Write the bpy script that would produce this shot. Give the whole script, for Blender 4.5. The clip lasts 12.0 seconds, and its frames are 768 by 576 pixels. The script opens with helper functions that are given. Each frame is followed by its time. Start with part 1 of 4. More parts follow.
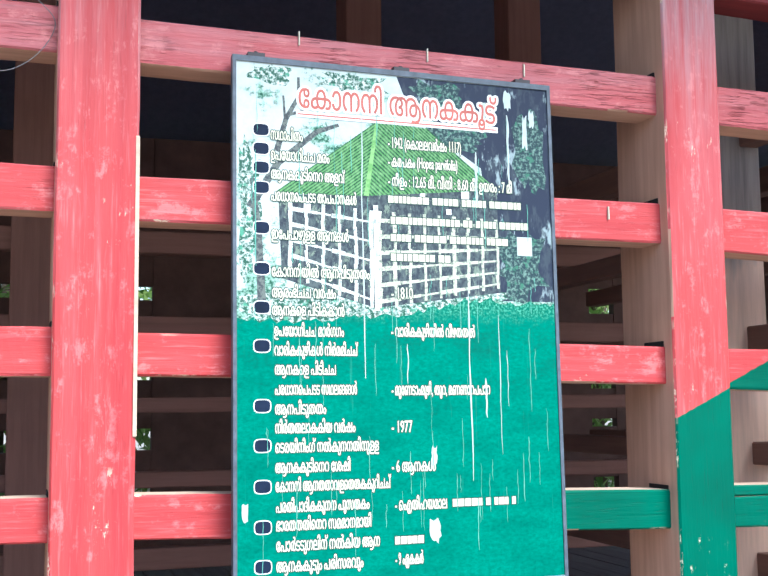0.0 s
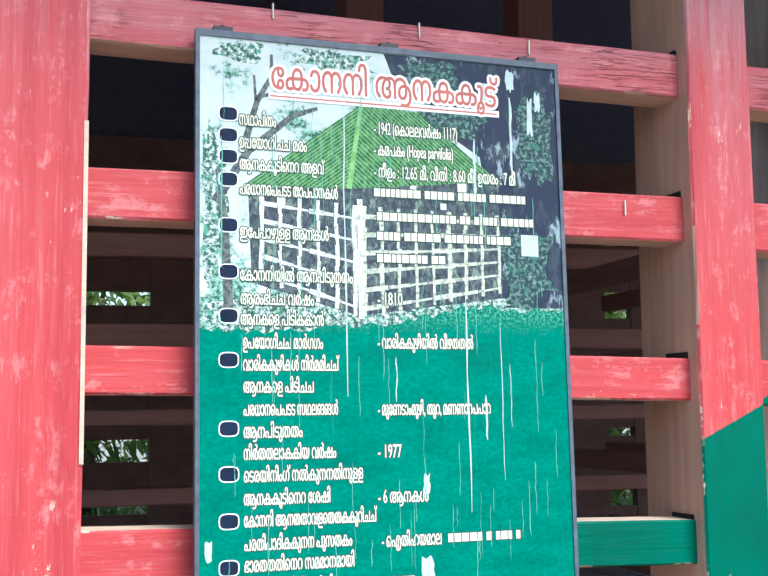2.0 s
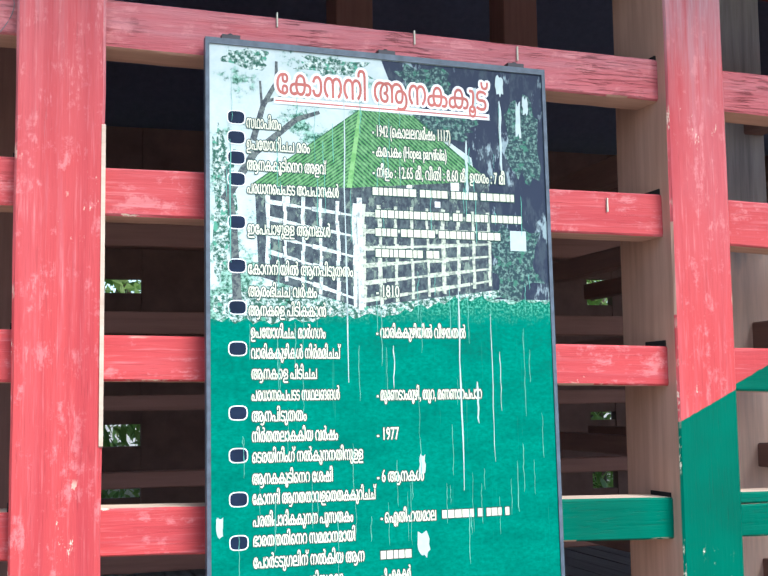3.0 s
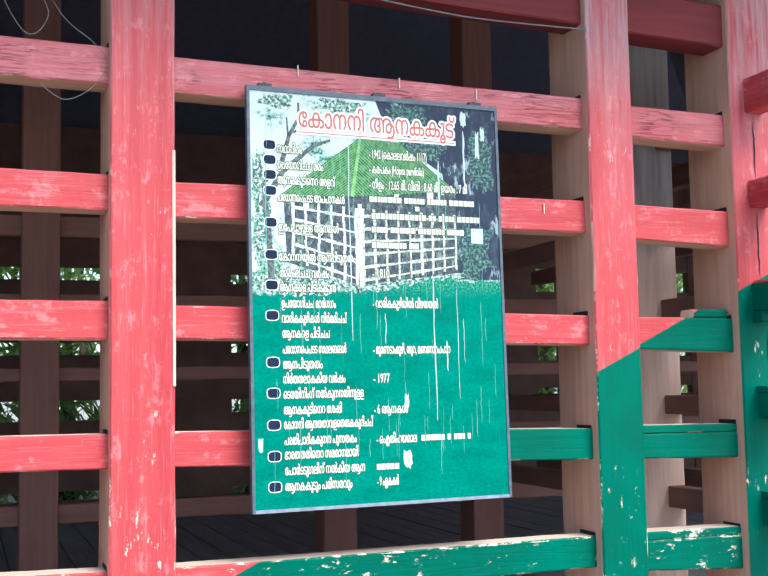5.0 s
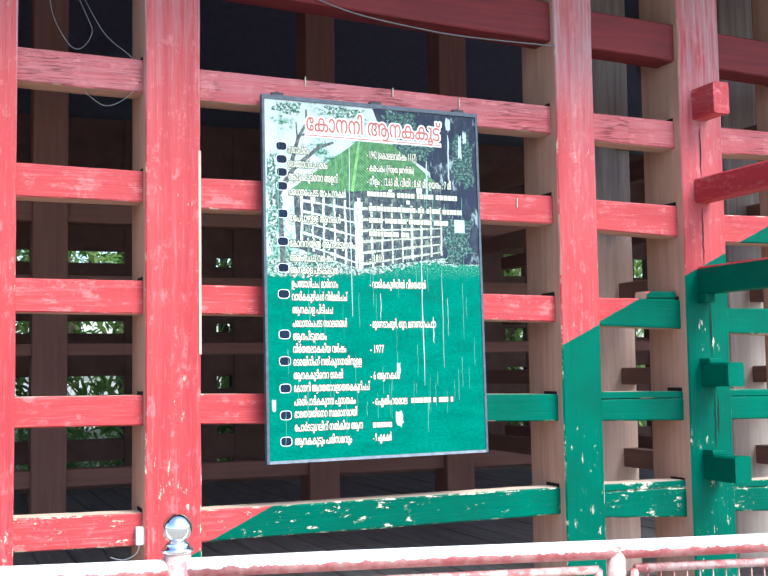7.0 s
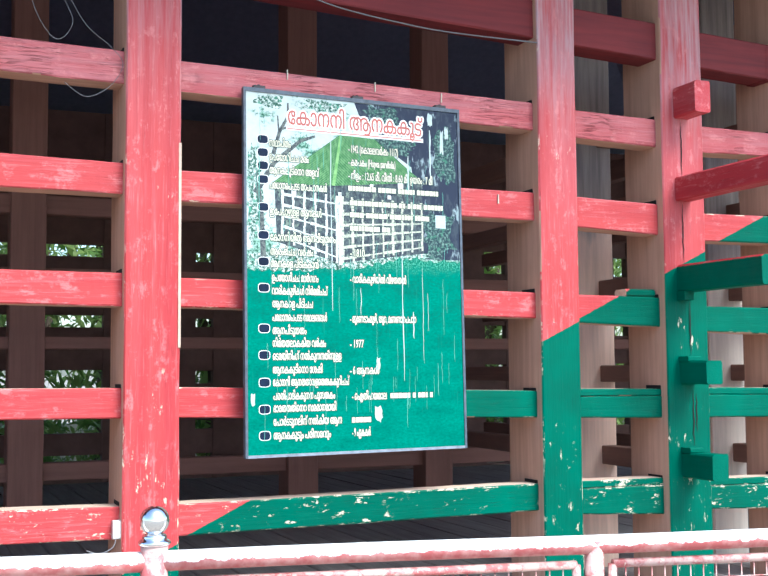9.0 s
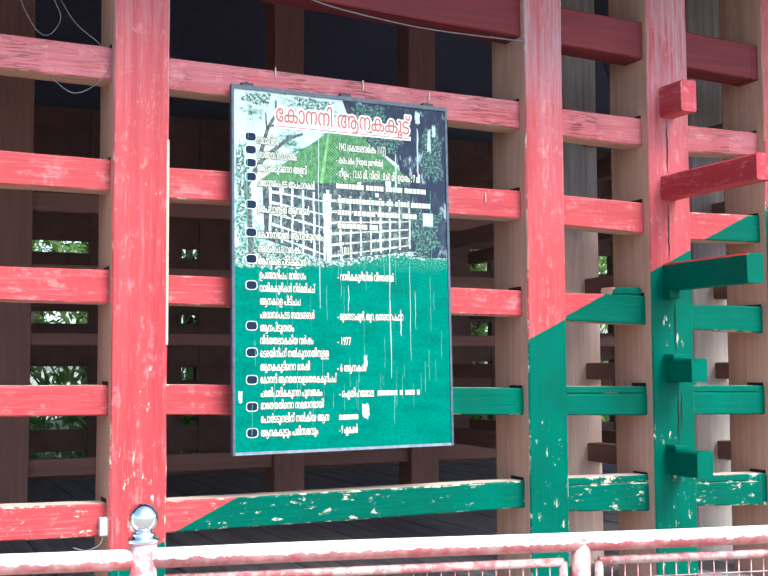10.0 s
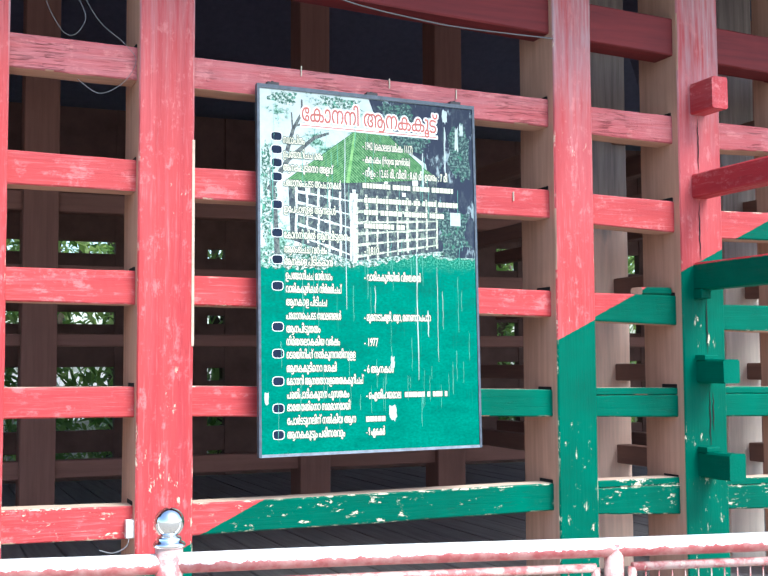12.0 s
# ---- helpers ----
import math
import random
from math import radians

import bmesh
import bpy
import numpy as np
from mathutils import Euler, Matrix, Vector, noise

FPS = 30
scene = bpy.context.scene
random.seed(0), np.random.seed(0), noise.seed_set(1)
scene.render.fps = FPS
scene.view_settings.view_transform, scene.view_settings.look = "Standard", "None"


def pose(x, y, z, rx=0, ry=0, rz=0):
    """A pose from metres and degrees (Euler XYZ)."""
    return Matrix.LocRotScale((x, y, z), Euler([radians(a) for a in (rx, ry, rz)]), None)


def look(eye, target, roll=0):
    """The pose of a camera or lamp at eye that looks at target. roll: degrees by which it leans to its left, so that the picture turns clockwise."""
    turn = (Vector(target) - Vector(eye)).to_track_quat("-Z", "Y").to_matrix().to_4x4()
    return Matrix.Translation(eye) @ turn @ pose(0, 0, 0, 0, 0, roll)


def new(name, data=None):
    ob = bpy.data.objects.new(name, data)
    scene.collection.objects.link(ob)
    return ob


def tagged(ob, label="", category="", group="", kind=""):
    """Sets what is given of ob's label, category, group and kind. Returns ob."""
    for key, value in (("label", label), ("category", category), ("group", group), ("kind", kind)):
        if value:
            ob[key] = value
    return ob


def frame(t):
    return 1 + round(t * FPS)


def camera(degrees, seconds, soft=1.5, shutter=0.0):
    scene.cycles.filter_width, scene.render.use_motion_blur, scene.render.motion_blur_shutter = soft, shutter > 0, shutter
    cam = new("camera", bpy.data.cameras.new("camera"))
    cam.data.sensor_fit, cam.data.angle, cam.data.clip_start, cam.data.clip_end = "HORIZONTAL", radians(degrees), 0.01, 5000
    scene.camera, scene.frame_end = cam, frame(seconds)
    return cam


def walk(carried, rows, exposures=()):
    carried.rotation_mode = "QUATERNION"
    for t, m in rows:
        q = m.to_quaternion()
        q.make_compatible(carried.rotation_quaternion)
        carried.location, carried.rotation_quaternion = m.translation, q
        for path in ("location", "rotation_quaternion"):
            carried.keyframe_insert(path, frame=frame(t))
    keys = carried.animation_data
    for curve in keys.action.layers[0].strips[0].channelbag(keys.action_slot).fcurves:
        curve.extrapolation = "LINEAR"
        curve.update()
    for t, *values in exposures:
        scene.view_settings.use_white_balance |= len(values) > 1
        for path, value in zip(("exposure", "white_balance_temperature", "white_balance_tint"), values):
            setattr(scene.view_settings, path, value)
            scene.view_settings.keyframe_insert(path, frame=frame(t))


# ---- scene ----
cam = camera(37.04, 12.0, soft=1.5)
# seconds, eye x, y, z, heading to the right of the facade's normal, tilt up, roll
ROWS = [
    (0.0, -0.656, -3.789, 1.742, 17.77, 6.03, -0.60),
    (0.5, -0.440, -3.386, 1.796, 16.73, 6.28, -0.65),
    (1.0, -0.418, -3.383, 1.812, 16.63, 6.19, -0.64),
    (1.5, -0.418, -3.367, 1.800, 16.81, 6.35, -0.61),
    (2.0, -0.419, -3.363, 1.795, 16.94, 6.24, -0.70),
    (2.5, -0.462, -3.415, 1.797, 17.41, 5.88, -0.80),
    (4.5, -0.921, -4.441, 1.711, 19.25, 4.80, -0.83),
    (5.0, -1.105, -4.757, 1.637, 20.13, 5.01, -1.07),
    (5.5, -1.268, -5.027, 1.604, 20.78, 4.81, -1.14),
    (6.0, -1.400, -5.256, 1.587, 21.25, 4.56, -1.06),
    (6.5, -1.509, -5.419, 1.565, 21.72, 4.41, -0.99),
    (7.0, -1.521, -5.434, 1.565, 21.90, 4.19, -0.88),
    (9.0, -1.519, -5.421, 1.552, 22.91, 4.06, -0.41),
    (9.5, -1.517, -5.387, 1.549, 23.35, 4.05, -0.39),
    (10.0, -1.535, -5.430, 1.558, 23.65, 3.87, -0.30),
    (10.5, -1.527, -5.402, 1.552, 23.55, 3.88, -0.37),
    (11.0, -1.532, -5.394, 1.566, 23.19, 3.77, -0.37),
    (11.5, -1.526, -5.395, 1.566, 22.73, 3.78, -0.33),
    (12.0, -1.521, -5.373, 1.564, 22.39, 3.88, -0.33),
]


def eye_pose(x, y, z, heading, tilt, roll):
    a, b = radians(heading), radians(tilt)
    return look((x, y, z), (x + math.sin(a) * math.cos(b), y + math.cos(a) * math.cos(b), z + math.sin(b)), roll)


walk(cam, [(r[0], eye_pose(*r[1:])) for r in ROWS], exposures=[(t, stops, 5850, 3) for t, stops in ((0.0, 1.74), (0.5, 1.58), (2.5, 1.46), (4.5, 1.58), (12.0, 1.66))])

# ---- world and sun: bright overcast, the softer sun stands before the facade ----
world = bpy.data.worlds.new("sky")
scene.world = world
world.use_nodes = True
wn = world.node_tree
sky = wn.nodes.new("ShaderNodeTexSky")
sky.sky_type, sky.sun_disc = "NISHITA", False
sky.sun_elevation, sky.sun_rotation = radians(50), radians(155)
sky.air_density, sky.dust_density = 1.0, 2.0
wn.links.new(sky.outputs[0], wn.nodes["Background"].inputs[0])
wn.nodes["Background"].inputs[1].default_value = 0.115
sun = new("sun", bpy.data.lights.new("sun", "SUN"))
sun.data.energy, sun.data.angle, sun.data.color = 1.9, radians(30), (1.0, 0.985, 0.96)
sun.matrix_world = look((3.0, -6.5, 8.5), (0, 0, 0))

# ---- materials ----


class Mat:
    """A small builder for node materials."""

    def __init__(self, name, rough=0.6, metal=0.0, spec=0.5):
        self.m = bpy.data.materials.new(name)
        self.m.use_nodes = True
        self.t = self.m.node_tree
        self.b = self.t.nodes["Principled BSDF"]
        self.b.inputs["Roughness"].default_value = rough
        self.b.inputs["Metallic"].default_value = metal
        self.b.inputs["Specular IOR Level"].default_value = spec

    def node(self, kind, ins=(), **props):
        n = self.t.nodes.new(kind)
        for k, v in props.items():
            setattr(n, k, v)
        for k, v in dict(ins).items():
            if isinstance(v, bpy.types.NodeSocket):
                self.t.links.new(v, n.inputs[k])
            else:
                n.inputs[k].default_value = v
        return n

    def place(self, scale=(1, 1, 1)):
        g = self.node("ShaderNodeNewGeometry")
        return self.node("ShaderNodeMapping", {"Vector": g.outputs["Position"], "Scale": scale}).outputs[0]

    def noise(self, vec, scale, detail=4.0, rough=0.6):
        return self.node("ShaderNodeTexNoise", {"Vector": vec, "Scale": scale, "Detail": detail, "Roughness": rough}).outputs[0]

    def ramp(self, fac, lo, hi, a=0.0, b=1.0):
        return self.node("ShaderNodeMapRange", {0: fac, 1: lo, 2: hi, 3: a, 4: b}).outputs[0]

    def math(self, op, a, b=0.0, c=0.0):
        return self.node("ShaderNodeMath", {0: a, 1: b, 2: c}, operation=op).outputs[0]

    def mix(self, fac, a, b):
        n = self.node("ShaderNodeMix", {0: fac}, data_type="RGBA")
        for i, v in ((6, a), (7, b)):
            if isinstance(v, bpy.types.NodeSocket):
                self.t.links.new(v, n.inputs[i])
            else:
                n.inputs[i].default_value = (*v, 1)
        return n.outputs[2]

    def bump(self, height, strength, dist=0.01):
        n = self.node("ShaderNodeBump", {"Height": height, "Strength": strength, "Distance": dist})
        self.t.links.new(n.outputs[0], self.b.inputs["Normal"])

    def color(self, c):
        if isinstance(c, bpy.types.NodeSocket):
            self.t.links.new(c, self.b.inputs["Base Color"])
        else:
            self.b.inputs["Base Color"].default_value = (*c, 1)
        return self.m

    def rough(self, r):
        self.t.links.new(r, self.b.inputs["Roughness"])


RED, GREEN, PINK = (0.47, 0.063, 0.066), (0.002, 0.088, 0.056), (0.46, 0.17, 0.19)
GREYED = (0.50, 0.38, 0.40)
CREAM, TAN, BROWN = (0.72, 0.62, 0.47), (0.58, 0.35, 0.26), (0.34, 0.165, 0.135)
GRAIN = {"x": (1.6, 30, 30), "y": (30, 1.6, 30), "z": (30, 30, 1.6)}


def facade_paint(name, axis, chips=0.30, faded=0.0, green_too=True, bleach=1.0, flake_from=0.60, red_ink=RED):
    """Oil paint on rough timber: red above and green below one slanting line, bleached towards the top, chipped to a cream undercoat."""
    m = Mat(name, 0.5, spec=0.1)
    pos = m.place()
    grain = m.noise(m.place(GRAIN[axis]), 1.0, 5, 0.65)
    fine = m.noise(m.place(tuple(v * 3 for v in GRAIN[axis])), 1.0, 3, 0.6)
    broad = m.noise(pos, 2.2, 3)
    xyz = m.node("ShaderNodeSeparateXYZ", {0: pos}).outputs
    # bleaching
    up = m.ramp(xyz[2], 2.0, 3.2, 0.0, 0.9 * bleach)
    fade = m.math("ADD", m.math("MULTIPLY", up, m.ramp(broad, 0.25, 0.55)), faded)
    fade = m.math("ADD", fade, m.ramp(grain, 0.55, 0.75, 0.0, 0.35))
    fade.node.use_clamp = True
    red = m.mix(fade, red_ink, PINK)
    bare = m.math("MULTIPLY", m.ramp(xyz[2], 2.75, 3.35, 0.0, bleach), m.ramp(grain, 0.38, 0.6))
    red = m.mix(bare, red, GREYED)
    # gloss highlights, put into the red as lighter streaks along the grain
    sheen = m.noise(m.place(tuple(0.4 * v for v in GRAIN[axis])), 0.9, 4, 0.6)
    red = m.mix(m.ramp(sheen, 0.52, 0.72, 0.0, 0.25), red, (0.62, 0.15, 0.16))
    # rubbed patches and short scuffs
    rub = m.math("MULTIPLY", m.ramp(m.noise(pos, 9.0, 6, 0.7), 0.52, 0.60), m.ramp(m.noise(m.place(tuple(3.0 + 0.5 * v for v in GRAIN[axis])), 1.6, 6, 0.75), 0.48, 0.56))
    red = m.mix(m.math("MULTIPLY", rub, 0.5), red, (0.66, 0.27, 0.27))
    red = m.mix(m.ramp(fine, 0.56, 0.76, 0.0, 0.35), red, (0.72, 0.32, 0.32))
    grime = m.noise(m.place(tuple(0.12 * v for v in GRAIN[axis])), 2.2, 5, 0.65)
    red = m.mix(m.ramp(grime, 0.47, 0.72, 0.0, 0.55), red, (0.30, 0.030, 0.042))
    green = m.mix(m.ramp(broad, 0.35, 0.7), GREEN, (0.002, 0.128, 0.082))
    green = m.mix(m.ramp(fine, 0.6, 0.8, 0.0, 0.25), green, (0.01, 0.20, 0.135))
    col = red
    if green_too:
        edge = m.math("SUBTRACT", m.math("MULTIPLY_ADD", xyz[0], 0.479, 0.879), xyz[2])
        edge = m.math("ADD", edge, m.ramp(m.noise(pos, 40, 2), 0, 1, -0.005, 0.005))
        col = m.mix(m.ramp(edge, -0.002, 0.002), red, green)
    # chips and scuffs
    flake = {"x": (8, 20, 20), "y": (20, 8, 20), "z": (18, 18, 7)}[axis]
    chip = m.math("MULTIPLY", m.ramp(m.noise(m.place(flake), 1.3, 7, 0.75), flake_from, flake_from + 0.03), m.ramp(m.math("ADD", m.noise(pos, 3.1, 2), m.ramp(xyz[2], 0.75, 1.35, 0.15, -0.12)), 0.80 - chips, 0.88 - chips))
    col = m.mix(chip, col, CREAM)
    rift = {"x": (8, 150, 150), "y": (150, 8, 150), "z": (150, 150, 7)}[axis]
    cracks = m.ramp(m.noise(m.place(rift), 1.0, 3, 0.6), 0.58 - 0.12 * faded, 0.66 - 0.12 * faded, 0.0, min(0.55, 0.3 + 1.0 * faded))
    cracks = m.math("MULTIPLY", cracks, m.ramp(m.noise(pos, 4.0, 3), 0.42, 0.62))
    col = m.mix(cracks, col, m.mix(0.7, col, (0.02, 0.012, 0.012)))
    m.rough(m.ramp(grain, 0.3, 0.7, 0.4, 0.65))
    m.bump(m.math("SUBTRACT", m.math("ADD", m.math("MULTIPLY_ADD", chip, -0.5, grain), m.math("MULTIPLY", fine, 0.4)), cracks), 0.4 + 1.6 * faded, 0.008)
    return m.color(col)


def plain_wood(name, axis, base, dark, bump=0.3):
    m = Mat(name, 0.68, spec=0.3)
    grain = m.noise(m.place(GRAIN[axis]), 0.8, 5, 0.65)
    broad = m.noise(m.place(), 1.7, 4)
    col = m.mix(m.ramp(grain, 0.38, 0.72), base, dark)
    col = m.mix(m.ramp(broad, 0.5, 0.75, 0, 0.4), col, tuple(0.6 * v for v in base))
    m.bump(grain, bump, 0.005)
    return m.color(col)


def half_grey(name, tan=(0.82, 0.59, 0.49), cut=2.45):
    """Tan paint below, bare weathered grey timber above; on WHITE_POST, sunlight below, dark above."""
    m = Mat(name, 0.7, spec=0.2)
    grain = m.noise(m.place(GRAIN["z"]), 0.8, 5, 0.65)
    z = m.node("ShaderNodeSeparateXYZ", {0: m.place()}).outputs[2]
    z = m.math("ADD", z, m.ramp(m.noise(m.place((12, 12, 2)), 1.0, 3), 0, 1, -0.15, 0.15))
    low = m.mix(m.ramp(grain, 0.38, 0.72), tan, tuple(0.75 * v for v in tan))
    high = m.mix(m.ramp(grain, 0.38, 0.72), (0.42, 0.37, 0.36), (0.22, 0.2, 0.2))
    m.bump(grain, 0.4, 0.005)
    return m.color(m.mix(m.ramp(z, cut - 0.05, cut + 0.05), low, high))


def plain(name, c, rough=0.5, metal=0.0, spread=0.12, scale=14.0, spec=0.4):
    m = Mat(name, rough, metal, spec)
    n = m.noise(m.place(), scale, 5)
    m.bump(n, 0.08, 0.004)
    return m.color(m.mix(m.ramp(n, 0.3, 0.7), tuple(v * (1 - spread) for v in c), tuple(min(1, v * (1 + spread)) for v in c)))


PAINT = {a: facade_paint("facade_paint_" + a, a, bleach=0.22) for a in "xyz"}
PAINT_WORN = {"z": facade_paint("weathered_post_paint", "z", bleach=0.68)}
PAINT_CHIPPED = {a: facade_paint("chipped_paint_" + a, a, chips=0.36, bleach=0.3) for a in "xz"}
PAINT_BLEACHED = facade_paint("bleached_paint_x", "x", chips=0.14, faded=0.32, green_too=False, bleach=0.35)
EDGES = {a: facade_paint("worn_edge_" + a, a, chips=0.37, flake_from=0.53) for a in "xyz"}
TOPS = plain_wood("bare_beam_top", "x", (0.60, 0.46, 0.36), (0.46, 0.33, 0.25))
# deeper red_ink: shading on the beam ends is mixed into their paint
PAINT_END = facade_paint("beam_end_shaded_paint", "y", chips=0.1, bleach=0.15, red_ink=(0.43, 0.035, 0.045))
# facade red darkened: the shade under the eaves is put into the colour
PAINT_SHADE = plain_wood("eave_shade_red_x", "x", (0.20, 0.028, 0.032), (0.12, 0.02, 0.025))
TANS = {a: plain_wood("tan_paint_" + a, a, TAN, (0.44, 0.26, 0.19)) for a in "xyz"}
PALES = {a: plain_wood("pale_tan_paint_" + a, a, (0.68, 0.48, 0.39), (0.52, 0.34, 0.26)) for a in "xyz"}
# colour carries the light: cream where the post is sunlit, grey where it is dark
WHITE_POST = half_grey("sunlit_cream_dark_top", (0.78, 0.69, 0.63), 2.2)
HALF_GREY = half_grey("half_bare_tan")
DARK_BROWN = plain_wood("dark_brown_paint", "y", (0.24, 0.135, 0.11), (0.18, 0.10, 0.085), 0.15)
BROWNS = {a: plain_wood("brown_paint_" + a, a, BROWN, (0.26, 0.13, 0.105), 0.15) for a in "xyz"}
FLOOR_WOOD = plain_wood("floor_timber", "y", (0.36, 0.34, 0.34), (0.24, 0.22, 0.22))
BACK_PAINT = plain("back_wall_paint", (0.19, 0.105, 0.09), 0.8, spread=0.2, scale=4)
ROOF_TILE = plain("clay_tile", (0.30, 0.12, 0.07), 0.85)
CEILING = plain("ceiling_boards", (0.19, 0.21, 0.33), 0.8)
STONE = plain("plinth_stone", (0.3, 0.28, 0.25), 0.85, scale=8)
EARTH = plain("earth_paving", (0.30, 0.27, 0.23), 0.9, scale=3, spread=0.3)
CHROME = Mat("polished_steel", 0.06, 1.0).color((0.85, 0.85, 0.86))
SLATE = plain("sign_frame_grey", (0.075, 0.095, 0.125), 0.45, spread=0.3, scale=30)
DARK_METAL = plain("hook_metal", (0.05, 0.045, 0.05), 0.5, 0.6)
WIRE_GREY = plain("cable_grey", (0.16, 0.16, 0.17), 0.5)
BLACK = plain("dark_gap", (0.012, 0.01, 0.01), 0.9)
PLASTIC = plain("white_plastic", (0.75, 0.73, 0.7), 0.4)


def rail_paint():
    m = Mat("rail_paint", 0.35)
    pos = m.place()
    g = m.node("ShaderNodeNewGeometry")
    nz = m.node("ShaderNodeSeparateXYZ", {0: g.outputs["Normal"]}).outputs[2]
    rag = m.ramp(m.noise(pos, 24, 5, 0.75), 0.25, 0.75, -0.35, 0.35)
    # white on faces turned up, with a ragged edge towards the red
    white = m.ramp(m.math("ADD", nz, rag), -0.02, 0.05)
    red = m.mix(m.ramp(m.noise(pos, 18, 4), 0.4, 0.65), (0.42, 0.10, 0.10), (0.55, 0.28, 0.26))
    m.bump(m.noise(pos, 60, 3), 0.1, 0.003)
    return m.color(m.mix(white, red, (0.86, 0.85, 0.84)))


def fence_paint():
    m = Mat("fence_paint", 0.5)
    n = m.noise(m.place(), 20, 5, 0.7)
    col = m.mix(m.ramp(n, 0.42, 0.55), (0.48, 0.13, 0.13), (0.62, 0.42, 0.38))
    return m.color(m.mix(m.ramp(m.noise(m.place(), 45, 4), 0.62, 0.68), col, (0.7, 0.6, 0.5)))


RAIL_PAINT, FENCE_PAINT = rail_paint(), fence_paint()

# ---- building blocks ----


def part(name, bm, material, parent=None, label=""):
    """Links a bmesh, in world metres, as one mesh object under a thing or a part."""
    mats = list(material) if isinstance(material, (list, tuple)) else [material]
    if 1 < len(mats) < 4:
        mats += [mats[0]] * (len(mats) < 3) + [mats[1]]
    origin = Vector()
    p = parent
    while p:
        origin += p.location
        p = p.parent
    if parent is None:
        lo = [min(v.co[i] for v in bm.verts) for i in range(3)]
        hi = [max(v.co[i] for v in bm.verts) for i in range(3)]
        base = Vector(((lo[0] + hi[0]) / 2, (lo[1] + hi[1]) / 2, lo[2]))
    else:
        base = origin
    bmesh.ops.translate(bm, verts=bm.verts, vec=-base)
    me = bpy.data.meshes.new(name)
    bm.to_mesh(me)
    bm.free()
    for m in mats:
        me.materials.append(m)
    ob = new(name, me)
    if parent is None:
        ob.location = base
    ob.parent = parent
    if label:
        ob["label"] = label
    return ob


def holder(name, place, **tags):
    ob = new(name)
    ob.location = place
    return tagged(ob, **tags)


def timber(axis, s0, s1, ends0, ends1, seg=10, chamfer=0.008, wobble=0.003, seed=0, bm=None):
    """A hewn timber along an axis from s0 to s1; ends: (a0, a1, b0, b1), its two cross extents (x: y,z; y: x,z; z: x,y)."""
    bm = bm or bmesh.new()
    rings = []
    for i in range(seg + 1):
        t = i / seg
        a0, a1, b0, b1 = [p + (q - p) * t for p, q in zip(ends0, ends1)]
        s, c = s0 + (s1 - s0) * t, chamfer
        pts = [(a0 + c, b0), (a1 - c, b0), (a1, b0 + c), (a1, b1 - c), (a1 - c, b1), (a0 + c, b1), (a0, b1 - c), (a0, b0 + c)]
        ring = []
        for k, (a, b) in enumerate(pts):
            j = noise.noise((s * 1.9 + seed * 7.3, k // 2 * 3.1, seed * 1.7)) * wobble
            j += noise.noise((s * 9 + seed, k * 5.0, 2.0)) * wobble * 0.7
            a, b = a + j, b + j * 0.8
            ring.append(bm.verts.new({"x": (s, a, b), "y": (a, s, b), "z": (a, b, s)}[axis]))
        rings.append(ring)
    for r, q in zip(rings, rings[1:]):
        for k in range(8):
            bm.faces.new((r[k], r[(k + 1) % 8], q[(k + 1) % 8], q[k]))
    bm.faces.new(rings[0][::-1])
    bm.faces.new(rings[-1])
    bmesh.ops.recalc_face_normals(bm, faces=bm.faces)
    for f in bm.faces:
        f.normal_update()
        n = f.normal
        f.material_index = 0 if n.y < -0.85 else 2 if n.y < -0.5 else 3 if n.z > 0.6 and axis == "x" else 1
    return bm


def box(x0, x1, y0, y1, z0, z1, bm=None, c=0.004):
    bm = bm or bmesh.new()
    return timber("x", x0, x1, (y0, y1, z0, z1), (y0, y1, z0, z1), seg=1, chamfer=c, wobble=0.0, bm=bm)


def tube(points, r, sides=12, bm=None):
    """A round bar along a line of points."""
    bm = bm or bmesh.new()
    points = [Vector(p) for p in points]
    rings = []
    for i, p in enumerate(points):
        d = (points[min(i + 1, len(points) - 1)] - points[max(i - 1, 0)]).normalized()
        u = d.cross(Vector((0, 0, 1)) if abs(d.z) < 0.9 else Vector((1, 0, 0))).normalized()
        w = d.cross(u)
        rings.append([bm.verts.new(p + r * (math.cos(a) * u + math.sin(a) * w)) for a in [2 * math.pi * k / sides for k in range(sides)]])
    for q, s in zip(rings, rings[1:]):
        for k in range(sides):
            bm.faces.new((q[k], q[(k + 1) % sides], s[(k + 1) % sides], s[k])).smooth = True
    bm.faces.new(rings[0][::-1])
    bm.faces.new(rings[-1])
    bmesh.ops.recalc_face_normals(bm, faces=bm.faces)
    return bm


def lathe(place, profile, sides=28):
    """A turned form: (radius, height) pairs about an upright axis."""
    bm = bmesh.new()
    rings = [[bm.verts.new((place[0] + r * math.cos(a), place[1] + r * math.sin(a), place[2] + h)) for a in [2 * math.pi * k / sides for k in range(sides)]] for r, h in profile]
    for q, s in zip(rings, rings[1:]):
        for k in range(sides):
            bm.faces.new((q[k], q[(k + 1) % sides], s[(k + 1) % sides], s[k])).smooth = True
    bm.faces.new(rings[0][::-1])
    bm.faces.new(rings[-1])
    bmesh.ops.recalc_face_normals(bm, faces=bm.faces)
    return bm


